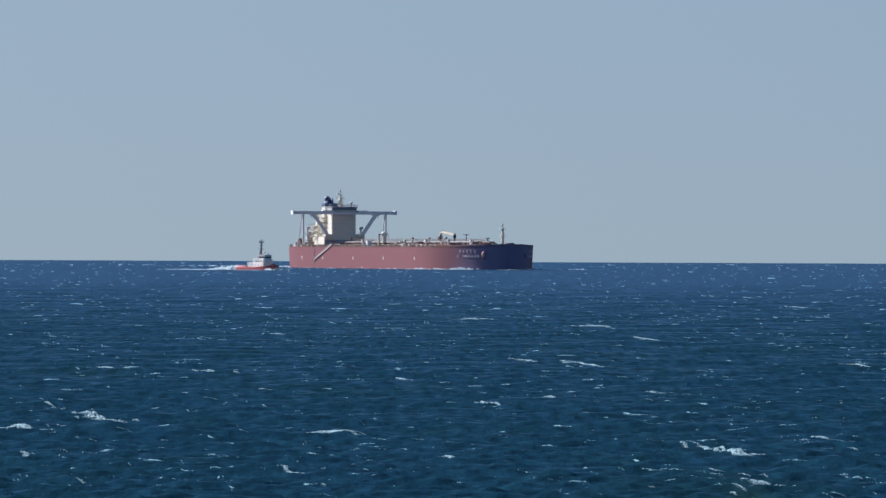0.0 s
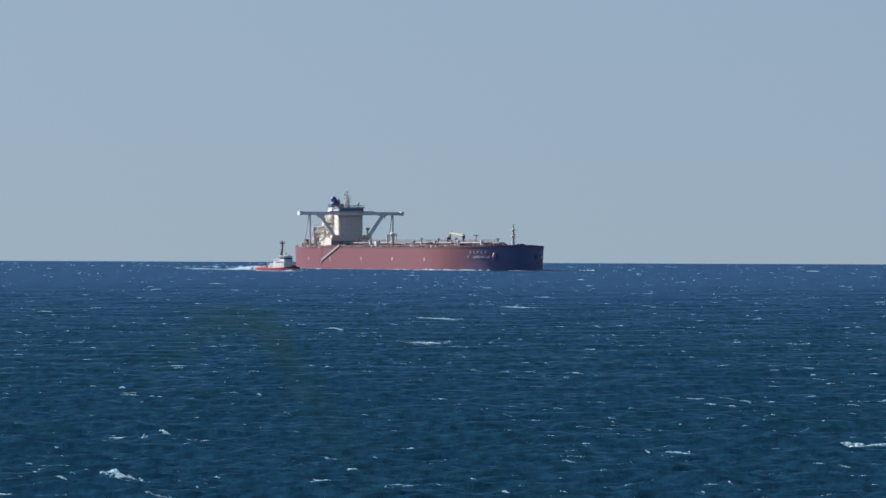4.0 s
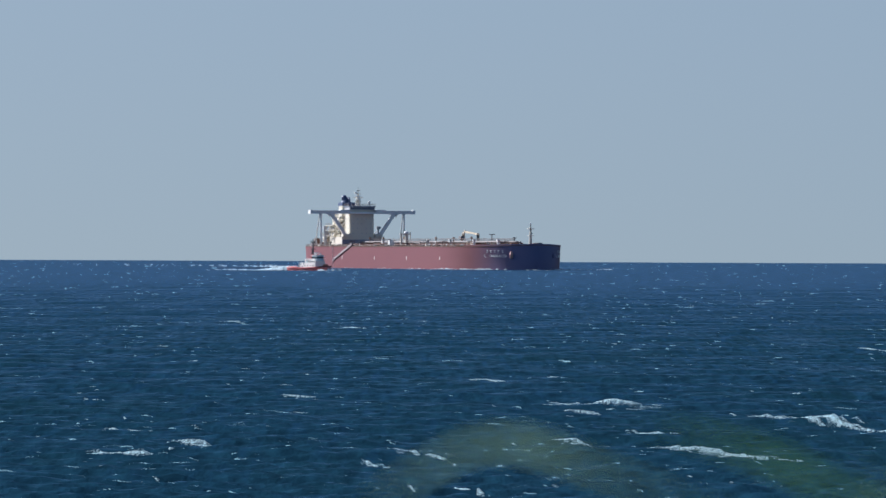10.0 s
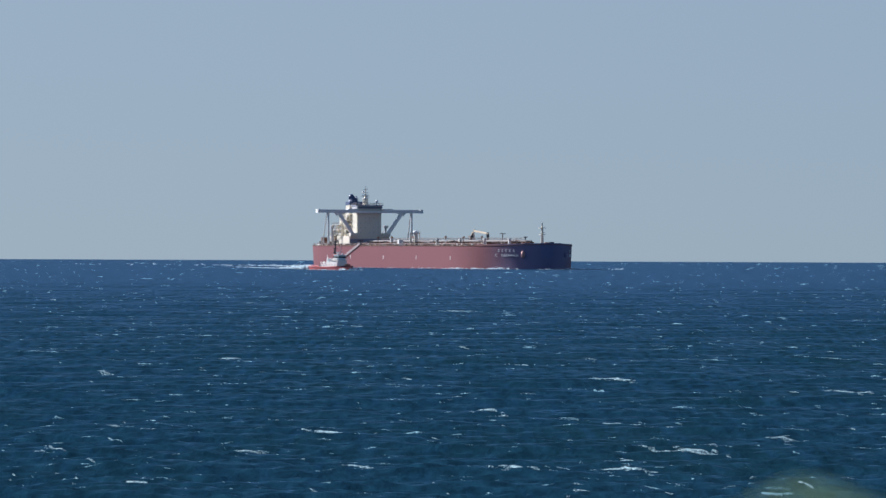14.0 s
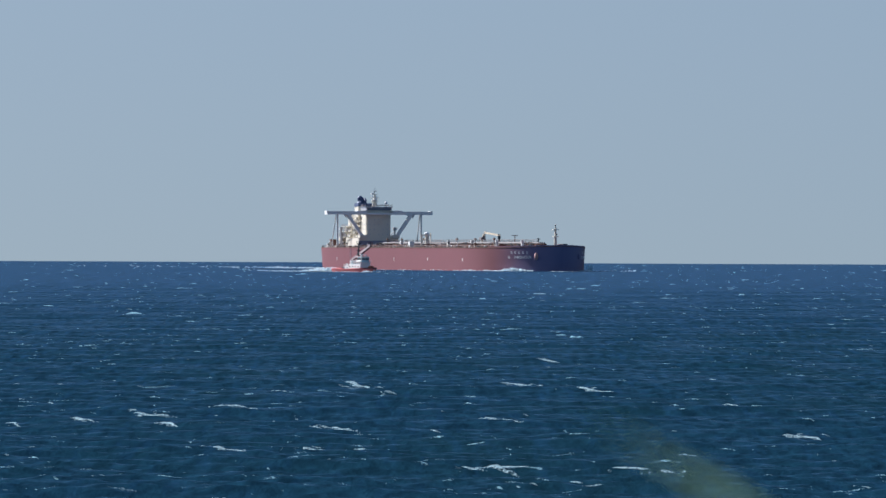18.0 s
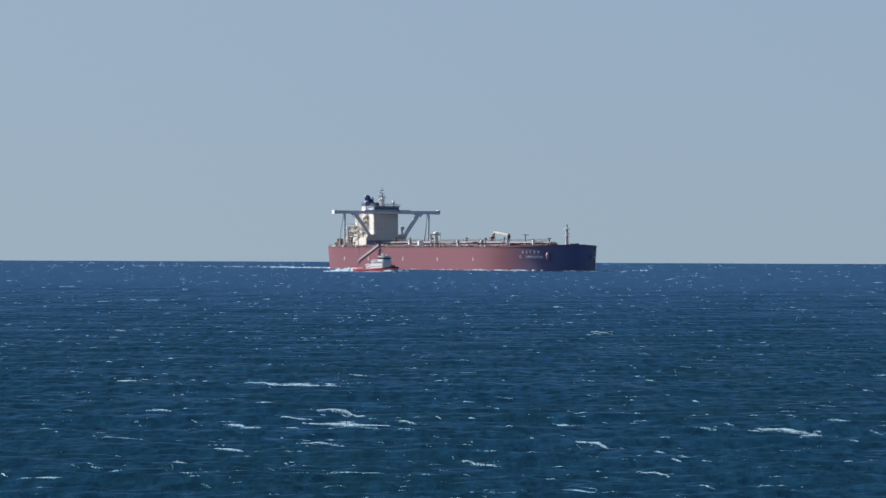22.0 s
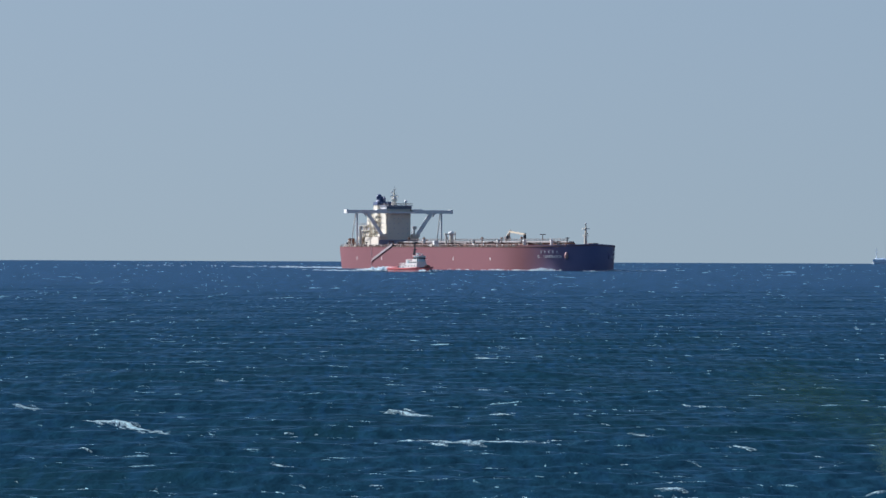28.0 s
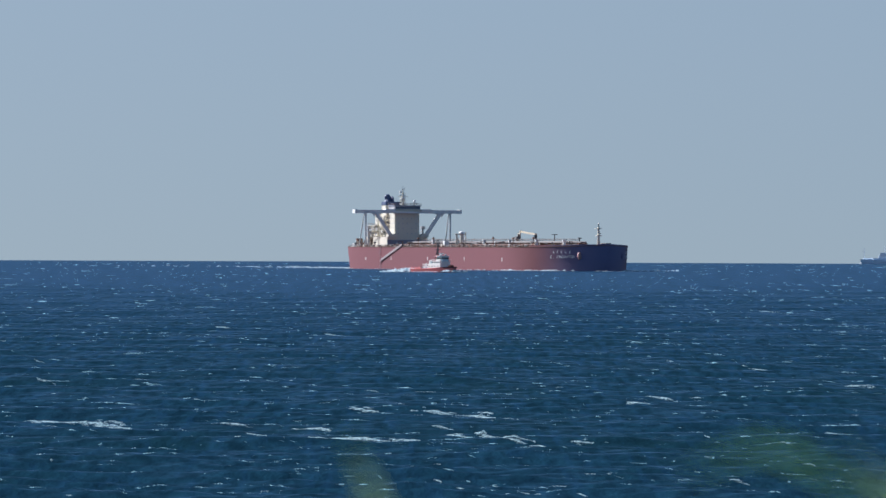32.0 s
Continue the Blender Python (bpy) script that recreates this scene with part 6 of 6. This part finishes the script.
gust(0.0, [(0.0982, 2.00, 9.1165, 60, 0, 0.05, 14, 2)])
gust(1.0, [(-0.1198, 2.40, 9.1429, 59, 0, 0.06, 20, 0), (-0.0228, 2.40, 9.0977, 75, 10, 0.05, 12, 1)])
gust(2.0, [(0.0304, 2.30, 9.1877, 57, 0, 0.06, 17, 1), (0.0318, 2.40, 9.1333, 59, 122, 0.065, 19, 1)])
gust(6.0, [(0.1300, 2.30, 9.1260, 62, 60, 0.10, 14, 2), (0.1374, 1.90, 9.1385, 40, 0, 0.05, 11, 1)])
gust(7.0, [(0.0738, 1.80, 9.1219, 70, 60, 0.05, 12, 1)])
gust(8.0, [(0.1290, 2.20, 9.1200, 66, 70, 0.09, 12, 2), (0.1302, 1.80, 9.1272, 45, 0, 0.03, 10, 1)])
gust(9.0, [(-0.0116, 2.50, 9.1864, 22, 0, 0.08, 14, 1), (0.1048, 2.30, 9.1234, 68, 0, 0.05, 15, 1)])
gust(10.0, [(0.0302, 1.80, 9.1373, 70, 55, 0.1, 9, 1), (0.0722, 1.90, 9.1478, 66, 10, 0.05, 11, 2), (0.1338, 1.80, 9.1308, 40, 0, 0.03, 11, 1)])
gust(11.0, [(0.0328, 2.30, 9.1598, 58, 0, 0.06, 17, 1), (0.0269, 2.30, 9.1215, 70, 100, 0.06, 15, 1), (0.1558, 2.20, 9.1799, 28, 0, 0.05, 13, 1), (0.1458, 2.20, 9.1154, 70, 20, 0.04, 14, 1)])
gust(12.0, [(0.0131, 1.70, 9.1545, 78, 45, 0.07, 9, 1), (0.1338, 1.80, 9.1436, 40, 10, 0.04, 9, 1)])
gust(13.0, [(0.0175, 1.80, 9.1372, 78, 55, 0.07, 9, 1), (0.1285, 1.80, 9.1240, 50, 20, 0.04, 9, 1)])
gust(14.0, [(0.1211, 1.80, 9.1206, 70, 50, 0.05, 13, 1)])
gust(17.0, [(0.0829, 1.80, 9.1461, 70, 40, 0.06, 14, 2), (0.1393, 1.90, 9.1299, 45, 0, 0.04, 15, 2)])
gust(18.0, [(0.0484, 1.80, 9.1468, 60, 0, 0.05, 9, 1)])
gust(19.0, [(0.0903, 1.70, 9.1397, 72, 35, 0.05, 8, 1), (0.1311, 1.80, 9.1345, 40, 10, 0.04, 10, 1)])
gust(20.0, [(0.0665, 1.80, 9.1222, 70, 40, 0.05, 10, 2)])
gust(21.0, [(0.1092, 1.70, 9.1495, 60, 70, 0.06, 9, 2), (0.1356, 1.80, 9.1381, 20, 0, 0.03, 9, 1)])
gust(23.0, [(0.1195, 1.70, 9.1535, 65, 40, 0.05, 10, 2), (0.1365, 1.80, 9.1508, 30, 0, 0.03, 15, 2)])
gust(25.0, [(-0.0067, 2.30, 9.1936, 63, 0, 0.08, 36, 0), (-0.0331, 2.00, 9.1676, 70, 0, 0.02, 9, 1), (-0.0978, 2.00, 9.1165, 72, 40, 0.05, 10, 1), (0.0076, 2.10, 9.1174, 35, 0, 0.03, 12, 1), (-0.1171, 1.80, 9.1389, 20, 0, 0.03, 9, 0), (0.1285, 2.10, 9.1319, 15, 0, 0.04, 14, 0)])
gust(28.0, [(0.1126, 1.70, 9.1573, 65, 30, 0.05, 9, 0), (0.1384, 1.80, 9.1508, 30, 0, 0.03, 8, 1)])
gust(29.0, [(0.0720, 1.80, 9.1182, 70, 30, 0.04, 9, 0)])
gust(30.0, [(0.0138, 1.80, 9.1438, 70, 50, 0.08, 11, 2), (0.0127, 1.90, 9.1274, 75, 25, 0.07, 20, 1), (0.1048, 1.90, 9.1215, 60, 60, 0.06, 12, 2)])
gust(31.0, [(0.1440, 2.00, 9.1365, 36, 52, 0.08, 15, 1)])
gust(32.0, [(-0.0356, 2.10, 9.1300, 24, 0, 0.04, 18, 1), (0.1120, 1.80, 9.1356, 60, 60, 0.06, 11, 2), (0.1426, 2.00, 9.1312, 45, 0, 0.04, 17, 1)])
gust(0.5, [(-0.0488, 2.30, 9.1818, 30, 110, 0.07, 10, 0), (-0.1456, 2.20, 9.1421, 72, 0, 0.06, 15, 0), (-0.0018, 2.20, 9.1448, 60, 80, 0.07, 16, 1), (0.0355, 2.30, 9.1676, 55, 0, 0.06, 14, 0), (0.1152, 2.30, 9.1864, 30, 0, 0.06, 12, 1), (-0.0558, 2.10, 9.1377, 10, 0, 0.03, 10, 1)])
gust(1.5, [(-0.0863, 2.40, 9.2200, 30, 0, 0.07, 8, 0), (-0.0453, 2.00, 9.1336, 70, 40, 0.06, 11, 1), (0.1240, 2.00, 9.1427, 20, 0, 0.03, 9, 1)])
gust(3.5, [(0.0313, 2.40, 9.1691, 62, 0, 0.08, 17, 0)])
gust(5.5, [(0.0558, 1.80, 9.1681, 70, 0, 0.05, 6, 1), (0.1403, 1.90, 9.1322, 30, 0, 0.03, 9, 1)])
gust(9.5, [(-0.0206, 2.10, 9.1203, 80, 30, 0.08, 16, 0), (0.1145, 1.80, 9.1490, 60, 50, 0.05, 7, 0)])
gust(12.5, [(0.1127, 2.30, 9.1657, 50, 0, 0.06, 16, 1)])
gust(14.5, [(0.0814, 1.90, 9.1341, 75, 0, 0.06, 11, 1)])
gust(16.5, [(-0.0070, 2.10, 9.1755, 68, 55, 0.09, 17, 0), (-0.0392, 2.00, 9.1185, 70, 30, 0.04, 10, 1), (0.1485, 2.00, 9.1286, 40, 0, 0.04, 11, 0)])
gust(18.5, [(0.1042, 1.80, 9.1372, 70, 40, 0.05, 9, 0)])
gust(19.5, [(0.1013, 1.80, 9.1454, 65, 50, 0.06, 8, 0)])
gust(21.5, [(0.0990, 1.90, 9.1226, 75, 40, 0.05, 11, 2)])
gust(22.5, [(0.1345, 2.10, 9.1284, 60, 80, 0.06, 12, 2)])
gust(23.5, [(0.0071, 2.20, 9.1430, 66, 0, 0.06, 13, 0), (0.0793, 1.80, 9.1754, 76, 0, 0.05, 8, 1), (-0.0170, 2.00, 9.1205, 70, 40, 0.05, 11, 1)])
gust(25.5, [(0.0145, 2.00, 9.1589, 60, 90, 0.08, 8, 0), (-0.0305, 2.10, 9.1271, 25, 40, 0.04, 14, 1), (0.0473, 2.00, 9.1245, 40, 0, 0.03, 9, 1)])
gust(27.5, [(0.1285, 2.10, 9.1250, 55, 20, 0.05, 14, 1)])
gust(28.5, [(0.0585, 1.80, 9.1821, 76, 0, 0.05, 8, 1), (-0.0115, 2.00, 9.1433, 70, 55, 0.07, 10, 1), (0.0458, 2.10, 9.1263, 64, 0, 0.05, 13, 0)])
gust(29.5, [(-0.0424, 2.40, 9.1834, 42, 0, 0.1, 13, 0), (0.0084, 2.30, 9.1248, 64, 0, 0.06, 16, 0)])
gust(30.5, [(0.0335, 2.00, 9.1262, 75, 35, 0.06, 12, 1), (0.1372, 2.00, 9.1373, 45, 0, 0.05, 12, 1)])
gust(31.5, [(0.1048, 1.90, 9.1375, 66, 60, 0.06, 8, 0), (0.1345, 1.90, 9.1258, 50, 0, 0.04, 9, 1)])


def motions():
    still = pose(0, 0, 0)
    walk(water, [(0.0, still), (32.0, Matrix.Translation(DRIFT * 32))])
    walk(tanker, [(t, ship_pose(t)) for t in range(0, 33, 2)])
    walk(tug, [(t / 2, tug_pose(t / 2)) for t in range(0, 65)])
    walk(coaster, [(t, far_pose(t)) for t in (0, 8, 16, 24, 32)])
    walk(tanker_foam, [(t, ship_pose(t)) for t in range(0, 33, 2)])
    walk(tug_wash, [(t, Matrix.Translation((0, 0, 0.08 * math.sin(t * 2.3))) @ tug_pose(t)) for t in range(0, 33, 2)])

    def pulse(t, rows):
        """How far up the bow's white water stands at t: 1 at its height, 0 when sunk away."""
        return max(up * max(0.0, 1 - (abs(t - c) / span) ** 2) for c, up, span in rows)

    for ob, depth, rows in ((tanker_surge, 2.6, ((0.2, 0.7, 0.8), (2.6, 0.9, 1.0), (6.0, 0.7, 0.9), (8.4, 0.5, 0.8), (12.3, 1.0, 1.6), (14.0, 0.55, 0.7), (15.3, 0.8, 0.9), (18.1, 0.95, 0.9), (21.0, 1.0, 0.9), (22.6, 0.6, 0.9), (24.0, 0.75, 0.8), (27.0, 0.8, 0.9), (28.2, 0.8, 0.9), (29.6, 0.65, 0.8), (31.0, 0.6, 0.9))),
                            (tanker_spray, 6.0, ((11.8, 1.0, 0.6), (15.0, 0.8, 0.6), (17.9, 0.85, 0.6), (26.7, 0.9, 0.6)))):
        walk(ob, [(k / 4, Matrix.Translation((0, 0, depth * (pulse(k / 4, rows) - 1))) @ ship_pose(k / 4)) for k in range(0, 129)])

    def surge(ob, c, base, span, depth):
        """The froth comes up with its wave at c seconds, runs with it, and sinks away."""
        rows = [(0.0, -depth)] if c - span > 0 else []
        for dt, z in ((-span, -depth), (-span * 0.6, 0.0), (span * 0.6, 0.0), (span, -depth)):
            if 0 <= c + dt <= 32:
                rows.append((c + dt, z))
        if not rows or rows[0][0] > 0:
            rows.insert(0, (0.0, 0.0))
        if rows[-1][0] < 32:
            rows.append((32.0, rows[-1][1]))
        walk(ob, [(t, Matrix.Translation(base + DRIFT * t + Vector((0, 0, z)))) for t, z in rows])

    for c, ob in BATCHES:
        surge(ob, float(c), Vector((0, 0, 0)), 2.1, 1.6)
    lag = random.Random(4)
    for t, ob in BREAKERS:
        surge(ob, t + lag.uniform(-0.22, 0.22), ob.location.copy(), lag.uniform(0.75, 1.3), 1.0)
    sway()


def sway():
    """Each blade lies back under the wind and whips up before the lens for a moment, some of them twice."""
    for i, (ob, t0, root) in enumerate(BLADES):
        r = random.Random(i)

        def at(back, side):
            return Matrix.Translation(root) @ pose(0, 0, 0, back, side, 0)
        times = [(t0, 0.0, 0.0)]
        for extra in (t0 + r.uniform(2.3, 4.7), t0 - r.uniform(2.3, 4.7)):
            if any(a < extra < a + 1.5 for a in (3.75, 14.75, 25.75)):
                times.append((extra, -r.uniform(3, 9), r.uniform(-2, 2)))
        rows = {}
        for t, back, side in times:
            for dt, f in ((-0.17, 1.0), (-0.1, 0.6), (-0.03, 0.0), (0.03, 0.0), (0.1, 0.6), (0.17, 1.0)):
                if 0 <= t + dt <= 32:
                    rows[round(t + dt, 2)] = (back - 34 * f, side - 3 * f)
        low = (-34.0, -2.0)
        rows.setdefault(0.0, rows[min(rows)] if min(rows) < 0.05 else low)
        rows.setdefault(32.0, rows[max(rows)] if max(rows) > 31.95 else low)
        walk(ob, [(t, at(*rows[t])) for t in sorted(rows)])


motions()
